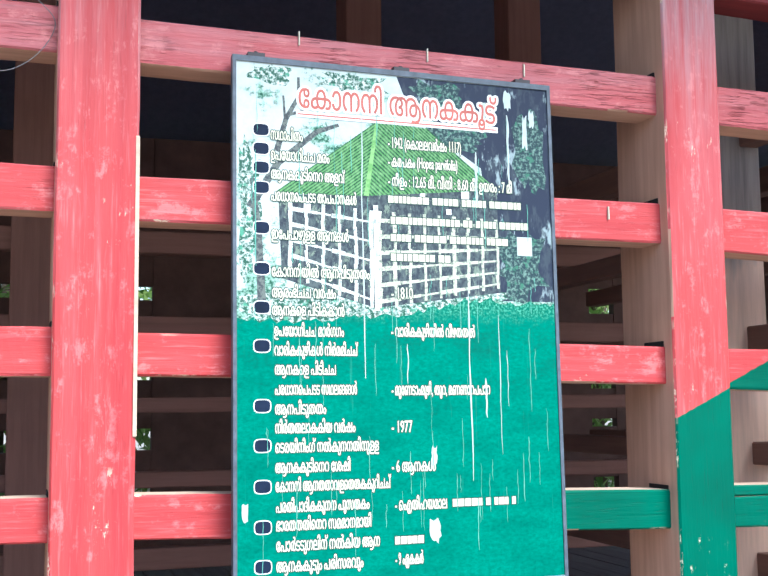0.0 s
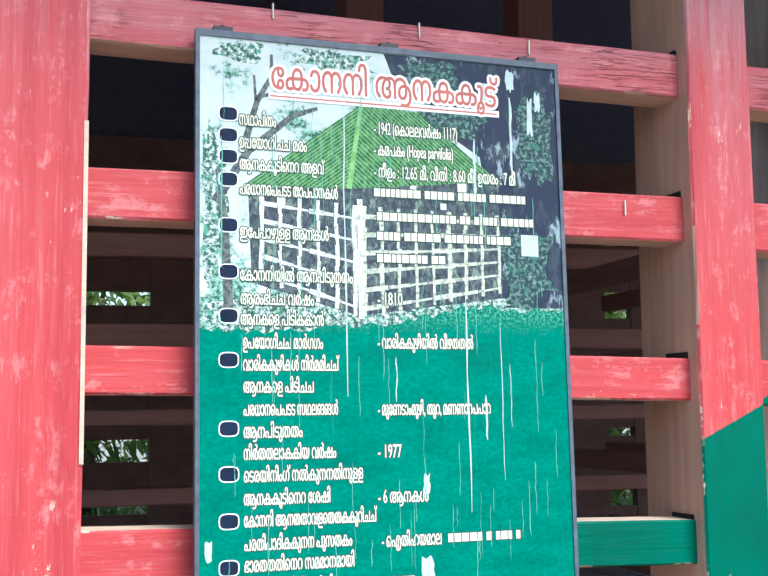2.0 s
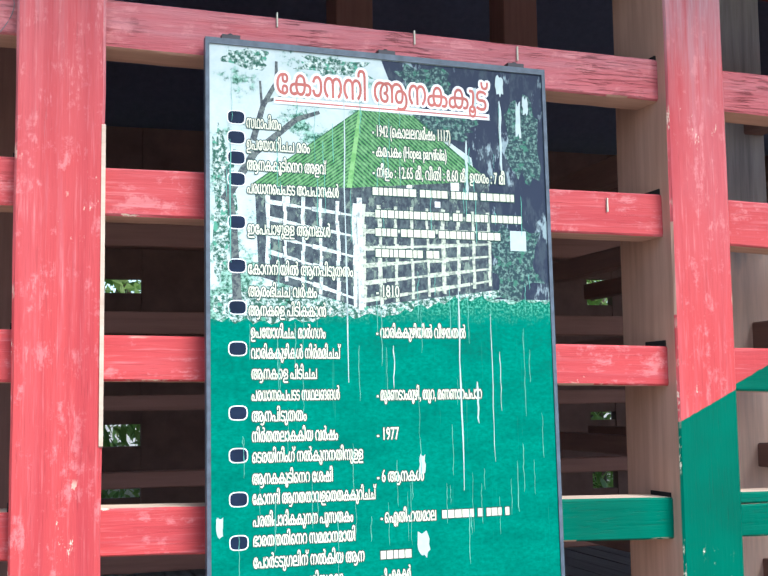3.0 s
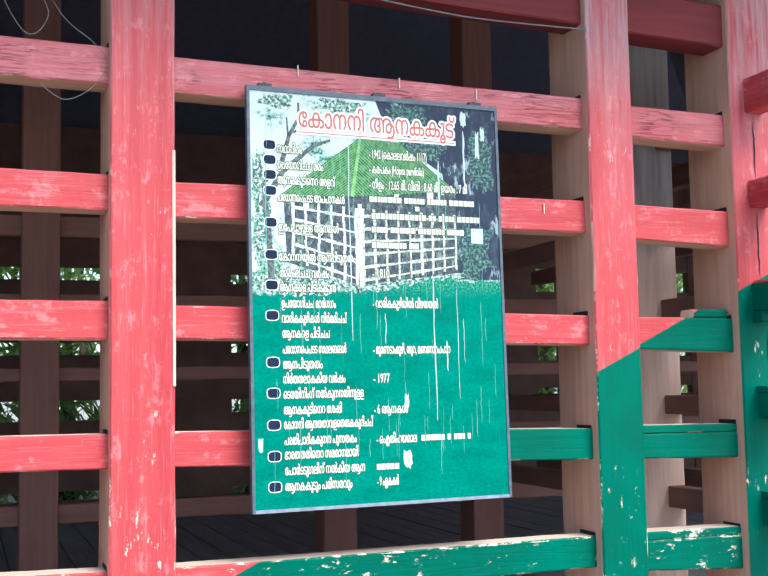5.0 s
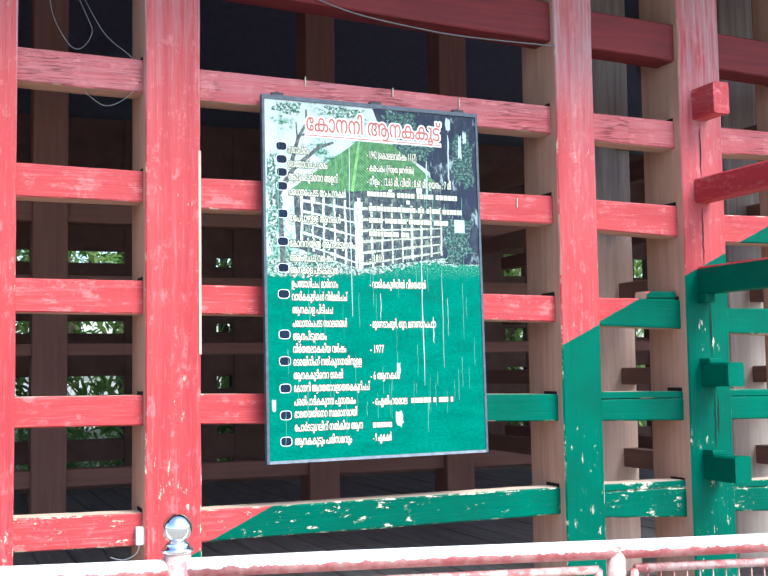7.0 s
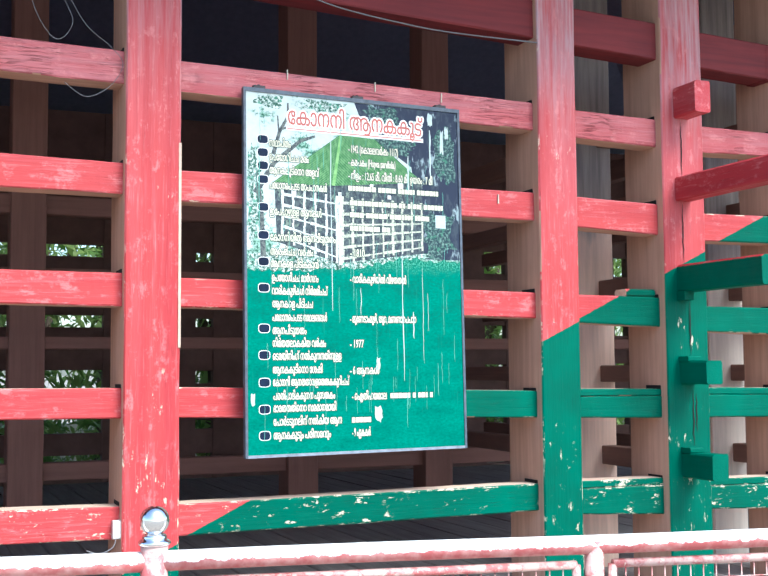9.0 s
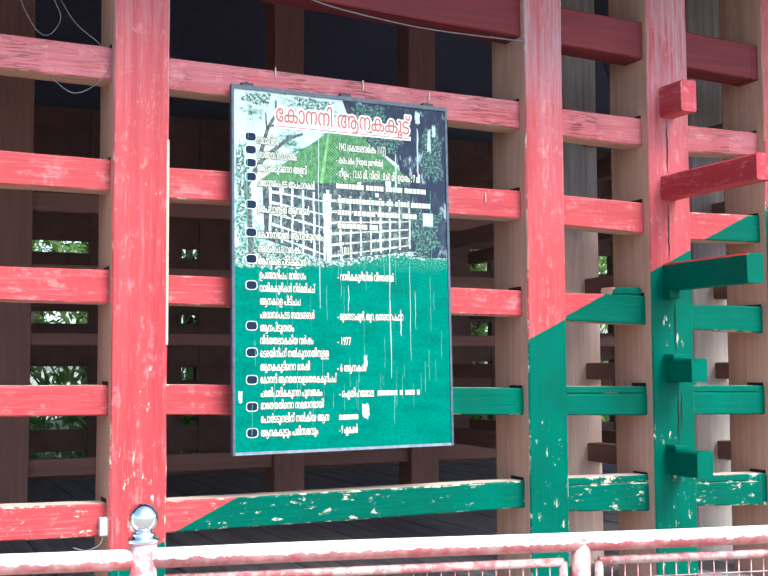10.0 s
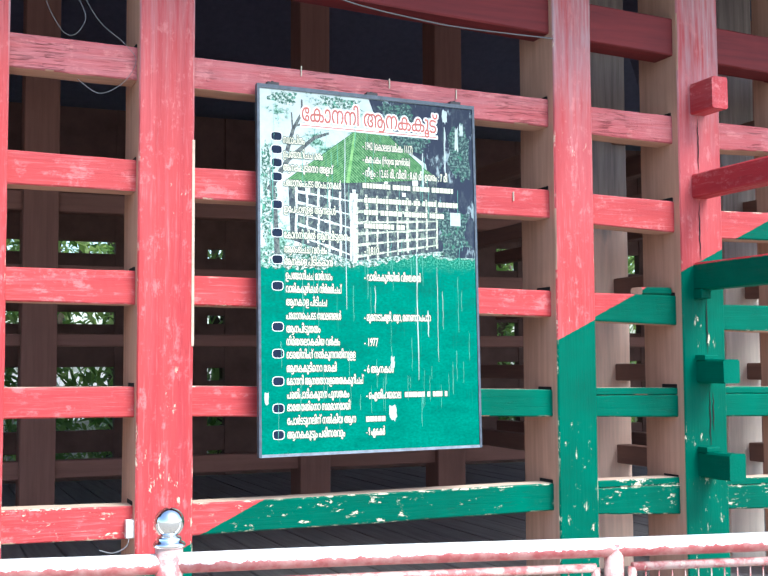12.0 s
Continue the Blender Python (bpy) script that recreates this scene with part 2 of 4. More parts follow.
# ---- ground, plinth, floor ----
bm = bmesh.new()
bmesh.ops.create_grid(bm, x_segments=40, y_segments=40, size=400)
tagged(part("ground", bm, EARTH), "trodden pale earth around the timber elephant cage", "ground", kind="structure")
FLOOR = 0.27
tagged(part("plinth", box(-5.3, 8.75, -0.12, 8.5, 0.0, FLOOR - 0.04, c=0.02), [STONE, STONE]), "low stone plinth under the timber cage", "plinth", kind="structure")

# ---- front lattice: posts ----
POSTS = [  # left and right edge, front and back, paint
    (-2.904, -2.658, PAINT), (-2.168, -1.915, PAINT), (-1.398, -1.137, PAINT), (-0.552, -0.286, PAINT_CHIPPED), (1.703, 1.949, PAINT_WORN), (2.528, 2.822, PAINT_WORN), (3.393, 3.686, PAINT), (4.664, 4.969, PAINT), (6.218, 6.538, PAINT), (8.238, 8.578, PAINT)]
MORTISES = {3: (3.089, 2.546, 2.019, 1.473, 0.920), 4: (3.028, 2.525, 1.968, 1.429, 0.925), 5: (2.999, 2.499, 1.955, 1.428, 0.922), 6: (2.980, 2.467, 1.906, 1.422, 0.893)}
for i, (x0, x1, paint) in enumerate(POSTS):
    ends = (x0, x1, 0.0, 0.38)
    post = tagged(part("post", timber("z", FLOOR - 0.04, 4.6, ends, ends, 26, 0.008, 0.004, i), [paint["z"], TANS["z"], EDGES["z"], TANS["z"]]),
           "thick squared timber post, painted front, bare tan sides", "post", "front posts of the cage")
    if i == 3:
        part("bare_edge", box(-0.297, -0.2845, -0.004, 0.012, 1.66, 2.65, c=0.003), [TOPS, TOPS], post, "pale edge bared of paint")
    if i == 5:
        for j, (z0, z1, x) in enumerate(((1.10, 1.42, 2.700), (1.62, 1.94, 2.692), (2.16, 2.50, 2.658), (2.66, 2.98, 2.66), (1.18, 1.40, 2.722))):
            bm = bmesh.new()
            n = 9
            rim = [(bm.verts.new((x - w + 0.008 * noise.noise((q * 0.8, j, 0)), -0.0035, z0 + (z1 - z0) * q / n)), bm.verts.new((x + w + 0.008 * noise.noise((q * 0.8, j, 0)), -0.0035, z0 + (z1 - z0) * q / n))) for q in range(n + 1) for w in [0.0006 + 0.0035 * math.sin(math.pi * q / n)]]
            for (p, q), (r, t) in zip(rim, rim[1:]):
                bm.faces.new((p, q, t, r))
            part("split", bm, BLACK, post, "dark lengthwise split in the timber")
    # no recess is cut: a thin black block gives the shade above each tenon
    for z in MORTISES.get(i, ()):
        part("mortise_shade", box(x0 - 0.004, x0 + 0.02, 0.068, 0.204, z - 0.02, z + 0.018 + 0.012 * noise.noise((z * 9, x0, 0)), c=0.002), [BLACK, BLACK], post, "black block for the shade in the gap above the tenon")

# ---- front lattice: beams, bay by bay; tops and undersides at both ends ----
BEAMS = [
    (-2.658, 3.134, 2.970, 2.584, 2.421, 2.042, 1.888, 1.497, 1.358, 0.954, 0.802),
    (-1.398, 3.114, 2.950, 2.564, 2.401, 2.022, 1.868, 1.477, 1.338, 0.934, 0.782),
    (-0.552, 3.089, 2.928, 2.546, 2.397, 2.019, 1.859, 1.473, 1.329, 0.920, 0.768),
    (-0.286, 3.073, 2.913, 2.528, 2.376, 2.002, 1.861, 1.475, 1.328, 0.916, 0.765),
    (1.703, 3.028, 2.872, 2.525, 2.369, 1.968, 1.825, 1.429, 1.283, 0.925, 0.779),
    (1.949, 3.013, 2.857, 2.519, 2.347, 1.963, 1.808, 1.438, 1.277, 0.927, 0.748),
    (2.528, 2.999, 2.834, 2.499, 2.318, 1.955, 1.786, 1.428, 1.262, 0.922, 0.714),
    (2.822, 2.986, 2.829, 2.461, 2.296, 1.909, 1.764, 1.436, 1.259, 0.902, 0.732),
    (3.393, 2.980, 2.837, 2.467, 2.301, 1.906, 1.743, 1.422, 1.251, 0.893, 0.703),
    (8.238, 2.960, 2.817, 2.447, 2.281, 1.886, 1.723, 1.402, 1.231, 0.873, 0.683),
]
for a, b in [(BEAMS[0], BEAMS[1]), (BEAMS[1], BEAMS[2]), (BEAMS[3], BEAMS[4]), (BEAMS[5], BEAMS[6]), (BEAMS[7], BEAMS[8]), (BEAMS[8], BEAMS[9])]:
    for k in range(5):
        y0, y1 = 0.06, 0.21
        e0, e1 = (y0, y1, a[2 + 2 * k], a[1 + 2 * k]), (y0, y1, b[2 + 2 * k], b[1 + 2 * k])
        paint = PAINT_BLEACHED if k == 0 else PAINT_CHIPPED["x"] if k == 4 and a[0] < 1.8 else PAINT["x"]
        if k > 2 and 1.8 < a[0] < 3.0:  # two boards, one on the other
            cut0, cut1 = a[1 + 2 * k] - 0.042, b[1 + 2 * k] - 0.038
            tagged(part("capping_board", timber("x", a[0] - 0.05, b[0] + 0.05, (y0 + 0.003, y1, cut0, a[1 + 2 * k]), (y0 + 0.003, y1, cut1, b[1 + 2 * k]), 16, 0.006, 0.003, k + 3 * a[0]), [paint, TANS["x"], EDGES["x"] if k else paint, TOPS]),
                   "narrow green board laid on a cage beam", "board", "capping boards")
            e0, e1 = (y0, y1, e0[2], cut0 - 0.002), (y0, y1, e1[2], cut1 - 0.002)
        tagged(part("cross_beam", timber("x", a[0] - 0.05, b[0] + 0.05, e0, e1, 24, 0.007, 0.005 if k == 0 else 0.003, k + 10 * a[0]), [paint, TANS["x"], EDGES["x"] if k else paint, TOPS]),
               ["bleached, cracked red horizontal beam of the cage", "red painted horizontal beam between cage posts", "horizontal cage beam in red and green paint",
                "painted horizontal beam of the cage wall", "chipped lowest beam, red turning to green paint"][k], "beam", "front beams of the cage")
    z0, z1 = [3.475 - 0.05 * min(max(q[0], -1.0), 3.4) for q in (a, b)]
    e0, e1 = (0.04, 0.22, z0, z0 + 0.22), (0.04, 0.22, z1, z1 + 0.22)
    tagged(part("wall_plate", timber("x", a[0] - 0.05, b[0] + 0.05, e0, e1, 12, 0.008, 0.004, a[0]), [PAINT_SHADE, PAINT_SHADE]), "red beam under the eaves, shade put into its colour", "beam", "eave beams of the cage")

tagged(part("wood_block", box(2.31, 2.51, 0.075, 0.19, 1.957, 2.003, c=0.012), [PAINT["x"], PALES["x"]]), "small chipped wooden wedge lying on a beam", "wedge")

# ---- roof, ceiling, eaves ----
bm = bmesh.new()
v = [bm.verts.new(p) for p in ((-6.3, -1.0, 4.13), (9.8, -1.0, 4.13), (9.8, 9.7, 4.1), (-6.3, 9.7, 4.1), (-2.0, 4.2, 7.0), (4.3, 4.2, 7.0))]
for f in ((0, 1, 5, 4), (1, 2, 5), (2, 3, 4, 5), (3, 0, 4)):
    bm.faces.new([v[i] for i in f])
g = bmesh.ops.solidify(bm, geom=bm.faces[:], thickness=0.12)
tagged(part("roof", bm, ROOF_TILE), "hipped tiled roof with deep eaves over the cage", "roof", kind="structure")
bm = bmesh.new()
v = [bm.verts.new(p) for p in ((-6.2, -0.9, 4.07), (9.7, -0.9, 4.07), (9.7, 9.6, 4.08), (-6.2, 9.6, 4.08), (-2.0, 4.2, 6.86), (4.3, 4.2, 6.86))]
for f in ((0, 1, 5, 4), (1, 2, 5), (2, 3, 4, 5), (3, 0, 4)):
    bm.faces.new([v[i] for i in f])
bmesh.ops.solidify(bm, geom=bm.faces[:], thickness=0.03)
tagged(part("ceiling", bm, CEILING), "dark boarding under the roof, high above the cage floor", "ceiling", kind="structure")

# ---- inner rows and cross walls ----


def inner_post(x0, x1, y0, y1, top=4.6, mats=None, label="brown painted timber post inside the cage"):
    e = (x0, x1, y0, y1)
    return tagged(part("inner_post", timber("z", FLOOR, top, e, e, 16, 0.008, 0.004, x0 * 3 + y0), mats or [BROWNS["z"], BROWNS["z"]]), label, "post", "inner posts of the cage")


ROW = 4.2
for x0 in (-4.4, -2.7, -0.714, 1.627, 2.948, 4.75, 6.5):
    inner_post(x0, x0 + 0.28, ROW, ROW + 0.28, 5.2 if abs(x0 - 1) > 4.5 else 6.0)
LEVELS = [(2.84, 3.0), (2.25, 2.40), (1.735, 1.838), (1.22, 1.33), (0.67, 0.815)]
for b, t in LEVELS:
    for x0, x1 in ((-5.2, -0.6), (-0.55, 1.72), (1.78, 3.05), (3.1, 8.4)):
        e = (ROW + 0.06, ROW + 0.2, b, t)
        tagged(part("inner_beam", timber("x", x0, x1, e, e, 10, 0.008, 0.004, x0 + b), [BROWNS["x"], BROWNS["x"]]), "brown painted inner beam across the dark cage", "beam", "inner beams of the cage")
# short cross walls behind two of the front posts, their beams pass through the post behind the stubs
STUBS = [(3.0, 3.18, 0.20), (2.515, 2.655, 0.80), (1.985, 2.141, 0.71), (1.455, 1.588, 0.24), (0.925, 1.07, 0.27)]
for cx, first in ((2.535, True), (3.40, False)):
    ey = 0.94 if first else 0.71
    inner_post(cx, cx + 0.28, ey, ey + 0.26, mats=[HALF_GREY, HALF_GREY] if first else [WHITE_POST, WHITE_POST], label="pale tan timber post of a cross wall in the cage")
    for k, (b, t, out) in enumerate(STUBS):
        e = (cx + 0.165, cx + 0.27, b + 0.005, t - 0.02)
        tagged(part("cross_wall_beam", timber("y", 0.36, ROW + 0.02, e, e, 14, 0.006, 0.003, k), [DARK_BROWN, DARK_BROWN]), "dark brown beam of the cross wall between two posts", "beam", "cross wall beams")
        if first:
            e = (2.612, 2.722, b, t)
            end = tagged(part("beam_end", timber("y", -out, 0.02, e, e, 10, 0.01, 0.005, k + 40), [PAINT_END, PAINT_END]),
                   "painted beam end standing out of the cage post" if out < 0.5 else "long painted beam reaching out from the cage post", "beam", "beam ends on the post")
            if k > 2:
                part("wedge", box(2.609, 2.70, -0.085, 0.004, t - 0.004, t + 0.026, c=0.006), [PAINT_END, PAINT_END], end, "rough wedge on the beam end")
            elif k == 2:
                part("wedge", box(2.607, 2.672, -0.07, 0.004, b - 0.05, b + 0.004, c=0.006), [PAINT_END, PAINT_END], end, "rough block under the beam end")

# ---- back wall of boards with narrow slots ----
BACK = 8.2
# openings of the back wall: its two sides, then underside and top of each slot
SLOTS = [
    ((-4.2, -2.3), (0.49, 0.59, 0.84, 1.0, 1.35, 1.56, 2.06, 2.2, 2.89, 3.03)),
    ((-1.6, 0.672), (0.49, 0.59, 0.84, 1.005, 1.35, 1.568, 2.065, 2.207, 2.89, 3.033)),
    ((1.768, 1.985), (0.48, 0.563, 0.855, 0.96, 1.40, 1.548, 2.08, 2.181, 2.871, 2.985)),
    ((5.70, 6.025), (0.30, 0.36, 0.742, 0.938, 1.514, 1.606, 1.955, 2.133, 2.829, 3.129)),
    ((7.765, 7.983), (0.75, 0.94, 1.50, 1.61, 2.0, 2.14, 2.838, 3.104)),
]
back = holder("wall_back", (1.1, BACK, FLOOR), label="brown boarded back wall with narrow open slots", category="wall", kind="structure")
edges = [-5.3] + [e for c, _ in SLOTS for e in c] + [8.6]
for x0, x1 in zip(edges[0::2], edges[1::2]):
    part("panel", box(x0, x1, BACK, BACK + 0.12, FLOOR, 4.6), [BACK_PAINT, BACK_PAINT], back)
for (x0, x1), slots in SLOTS:
    zz = [FLOOR, *slots, 4.6]
    for z0, z1 in zip(zz[0::2], zz[1::2]):
        part("board", box(x0 + 0.002, x1 - 0.002, BACK + 0.01, BACK + 0.11, z0, z1), [BACK_PAINT, BACK_PAINT], back)
# left side, out of view: solid boards added to block light from the inside
side = holder("side_light_block", (-5.25, 4.2, FLOOR), label="unseen closed side wall, added to keep the cage dark", category="wall", kind="structure")
for k in range(14):
    part("board", box(-5.3, -5.22, 0.3, BACK, FLOOR + 0.305 * k, FLOOR + 0.305 * k + 0.3), [BROWNS["y"], BROWNS["y"]], side)
for i, y0 in enumerate((1.15, 2.8, 4.2, 5.6, 7.0, 7.92)):
    inner_post(8.27, 8.53, y0, y0 + 0.27, mats=[PALES["z"], PALES["z"]], label="pale tan timber post of the open side wall")
for b, t in LEVELS:
    e = (8.33, 8.47, b, t)
    tagged(part("side_beam", timber("y", 0.2, BACK, e, e, 10, 0.006, 0.003, b), [BROWNS["y"], BROWNS["y"]]), "brown beam of the open side wall", "beam", "side beams of the cage")

# ---- railing before the cage ----
RA, RB = Vector((-0.823, -2.042, 0)), Vector((0.504, -2.314, 0))
RD = (RB - RA).normalized()
STEP = (RB - RA).length
RAIL_Z, RAIL_R = 1.0, 0.030


def on_rail(s, z, off=0.0):
    p = RA + RD * s
    return (p.x + RD.y * off, p.y - RD.x * off, z)


railing = holder("railing", (RA.x, RA.y, 0.0), label="red and white steel pipe railing with wire mesh", category="railing")
for s0, s1 in ((-2 * STEP, 0.0), (0.0, 3 * STEP)):
    part("top_rail", tube([on_rail(s0 + (s1 - s0) * i / 12, RAIL_Z + 0.002 * math.sin(i)) for i in range(13)], RAIL_R, 20), RAIL_PAINT, railing, "pipe with ragged white top and red underside")
for i in range(-2, 4):
    s = i * STEP
    tall = i % 2 == 0
    post = part("rail_post", tube([on_rail(s, 0.0), on_rail(s, 0.5), on_rail(s, 1.045 if tall else RAIL_Z + 0.012)], 0.040 if tall else 0.03, 20), FENCE_PAINT, railing)
    if tall:
        x, y, _ = on_rail(s, 0)
        part("collar", lathe((x, y, 1.045), [(0.040, 0.0), (0.046, 0.004), (0.048, 0.010), (0.043, 0.016), (0.034, 0.020), (0.036, 0.026), (0.032, 0.032), (0.02, 0.036)]), CHROME, post, "polished steel collar")
        part("ball", lathe((x, y, 1.117), [(0.043 * math.cos(a), 0.043 * math.sin(a)) for a in [radians(-88 + 176 * k / 18) for k in range(19)]]), CHROME, post, "polished steel ball finial")
for i in range(-2, 3):
    s0, s1 = i * STEP + 0.06, (i + 1) * STEP - 0.06
    zt, zb = RAIL_Z - 0.062, 0.15
    fr = tube([on_rail(s0, zt), on_rail(s1, zt)], 0.014, 8)
    for a, b in (((s0, zb), (s1, zb)), ((s0, zb), (s0, zt)), ((s1, zb), (s1, zt))):
        tube([on_rail(*a), on_rail(*b)], 0.014, 8, fr)
    panel = part("mesh_frame", fr, FENCE_PAINT, railing)
    bm = bmesh.new()
    n = 28
    for k in range(1, n):
        s = s0 + (s1 - s0) * k / n
        tube([on_rail(s, zb), on_rail(s, zt)], 0.0022, 5, bm)
    for k in range(1, 14):
        z = zb + (zt - zb) * k / 14
        tube([on_rail(s0, z, 0.004), on_rail(s1, z, 0.004)], 0.0022, 5, bm)
    tagged(part("wire_mesh", bm, FENCE_PAINT, panel), kind="stuff")

# ---- trees behind the cage ----
LEAF = Mat("leaf_green", 0.45)
_n = LEAF.node("ShaderNodeNewGeometry").outputs["Random Per Island"]
_c = LEAF.mix(_n, (0.12, 0.24, 0.05), (0.38, 0.5, 0.16))
LEAF.color(_c)
_t = LEAF.node("ShaderNodeBsdfTranslucent", {0: _c})
_m = LEAF.node("ShaderNodeMixShader", {0: 0.5, 1: LEAF.b.outputs[0], 2: _t.outputs[0]})
LEAF.t.links.new(_m.outputs[0], LEAF.t.nodes["Material Output"].inputs[0])
BARK = plain("bark", (0.12, 0.09, 0.07), 0.9)


def leafy_tree(x, y, height, spread, seed):
    rnd = random.Random(seed)
    tree = holder("tree", (x, y, 0), label="tropical tree with long drooping green leaves behind the cage", category="tree", group="trees behind the cage")
    bm = bmesh.new()
    for i, (dx, dy) in enumerate(((0, 0), (0.5, 0.2), (-0.6, 0.1), (0.2, -0.3), (-0.2, 0.5))):
        h0 = 0.0 if i == 0 else height * (0.25 + 0.1 * i)
        n = 6
        tops = [(x + dx * spread * k / n * 1.2, y + dy * spread * k / n, h0 + (height - h0) * k / n) for k in range(n + 1)]
        for p, q, k in zip(tops, tops[1:], range(n)):
            tube([p, q], max(0.02, (0.14 if i == 0 else 0.06) * (1 - k / n)), 7, bm)
    part("trunk", bm, BARK, tree)
    verts, faces = [], []
    for _ in range(1500):
        c = Vector((x + rnd.gauss(0, spread * 0.5), y + rnd.gauss(0, spread * 0.35), height * rnd.uniform(0.06, 1.05)))
        d = Vector((rnd.uniform(-1, 1), rnd.uniform(-1, 1), rnd.uniform(-0.9, 0.5))).normalized()
        w = d.cross(Vector((rnd.uniform(-1, 1), rnd.uniform(-1, 1), 1))).normalized()
        ln, wd = rnd.uniform(0.16, 0.38), rnd.uniform(0.025, 0.055)
        k = len(verts)
        droop = Vector((0, 0, -0.25 * ln))
        verts += [c, c + d * ln * 0.5 + w * wd, c + d * ln * 0.5 - w * wd, c + d * ln + droop]
        faces += [(k, k + 1, k + 2), (k + 1, k + 3, k + 2)]
    me = bpy.data.meshes.new("crown")
    me.from_pydata([v - Vector((x, y, 0)) for v in verts], [], faces)
    me.materials.append(LEAF.m)
    ob = new("crown", me)
    ob.parent = tree
    tagged(ob, kind="stuff")


for i, x in enumerate((-5.5, -3.6, -2.2, -0.9, 0.2, 1.3, 2.6, 3.8, 4.8, 5.8, 6.8, 7.8, 8.8, 10.2, 12.0)):
    leafy_tree(x, 10.6 + 0.7 * (i % 3), 4.2 + 0.5 * (i % 2), 1.3, 20 + i)

# ---- low wall beyond the trees ----
PLASTER = plain("pale_plaster", (0.55, 0.52, 0.48), 0.85, spread=0.3, scale=3)
wall = holder("garden_wall", (2.5, 13.6, 0.0), label="low pale plastered garden wall beyond the trees", category="wall", kind="structure")
for k in range(11):
    x0 = -9.0 + 2.3 * k
    part("wall_panel", box(x0, x0 + 2.0, 13.6, 13.75, 0.0, 0.72 + 0.03 * (k % 2)), [PLASTER, PLASTER], wall)
    part("pier", box(x0 + 2.0, x0 + 2.3, 13.55, 13.8, 0.0, 0.86), [STONE, STONE], wall)

# ---- signboard hung on the front beams ----
BW, BH = 1.21, 1.83
CORNERS = [Vector(c) for c in ((0.022, -0.050, 1.128), (1.213, -0.050, 1.141), (0.022, 0.000, 2.955), (1.213, 0.000, 2.935))]


def on_board(u, v, d=0.0):
    """A place on the slightly skewed sheet: metres from its lower corner, d in front of it."""
    s, t = u / BW, v / BH
    p = (CORNERS[0] * (1 - s) + CORNERS[1] * s) * (1 - t) + (CORNERS[2] * (1 - s) + CORNERS[3] * s) * t
    return Vector((p.x, p.y - d, p.z))


def print_mat(name, a, b, scale=(60, 1, 60), lo=0.45, hi=0.55, c=None, rough=0.45):
    """Sun-bleached vinyl print in two or three mottled inks."""
    m = Mat(name, rough, spec=0.12)
    n = m.noise(m.place(scale), 1.0, 4, 0.65)
    col = m.mix(m.ramp(n, lo, hi), a, b)
    if c:
        col = m.mix(m.ramp(m.noise(m.place(tuple(0.35 * v for v in scale)), 1.3, 5, 0.7), 0.55, 0.6), col, c)
    streak = m.noise(m.place((55, 1, 1.2)), 1.0, 3, 0.6)
    col = m.mix(m.ramp(streak, 0.66, 0.8, 0, 0.22), col, (0.6, 0.68, 0.66))
    return m.color(col)



def hedge_mat():
    m = Mat("print_hedge", 0.45, spec=0.12)
    n = m.noise(m.place((120, 1, 120)), 1.0, 4, 0.65)
    top = m.mix(m.ramp(n, 0.46, 0.62), (0.0, 0.12, 0.075), (0.09, 0.36, 0.25))
    low = m.mix(m.ramp(m.noise(m.place((55, 1, 95)), 1.0, 4, 0.65), 0.36, 0.7), (0.0, 0.135, 0.092), (0.002, 0.215, 0.152))
    z = m.node("ShaderNodeSeparateXYZ", {0: m.place()}).outputs[2]
    low = m.mix(m.ramp(m.noise(m.place((5, 1, 13)), 1.0, 4, 0.6), 0.42, 0.7, 0.0, 0.6), low, (0.0, 0.095, 0.068))
    low = m.mix(m.ramp(m.noise(m.place((90, 1, 2.5)), 1.0, 3, 0.6), 0.62, 0.76, 0.0, 0.3), low, (0.06, 0.30, 0.23))
    z = m.math("ADD", z, m.ramp(m.noise(m.place((30, 1, 30)), 1.0, 4), 0, 1, -0.05, 0.05))
    return m.color(m.mix(m.ramp(z, 2.04, 2.10), low, top))


P_HEDGE = hedge_mat()


def photo_mat():
    """The bleached photograph's sky, broken by sprays of leaves."""
    m = Mat("print_sky", 0.45, spec=0.12)
    where = m.noise(m.place((7, 1, 8)), 1.0, 9, 0.72)
    z = m.node("ShaderNodeSeparateXYZ", {0: m.place()}).outputs[2]
    low = m.ramp(z, 2.43, 2.08, 0.0, 0.12)
    leaf = m.noise(m.place((75, 1, 75)), 1.0, 4, 0.65)
    ink = m.mix(m.ramp(leaf, 0.42, 0.6), (0.025, 0.10, 0.065), (0.30, 0.50, 0.40))
    sky = m.mix(m.ramp(where, 0.3, 0.6), (0.58, 0.62, 0.61), (0.42, 0.50, 0.49))
    return m.color(m.mix(m.ramp(m.math("ADD", where, low), 0.55, 0.60), sky, ink))


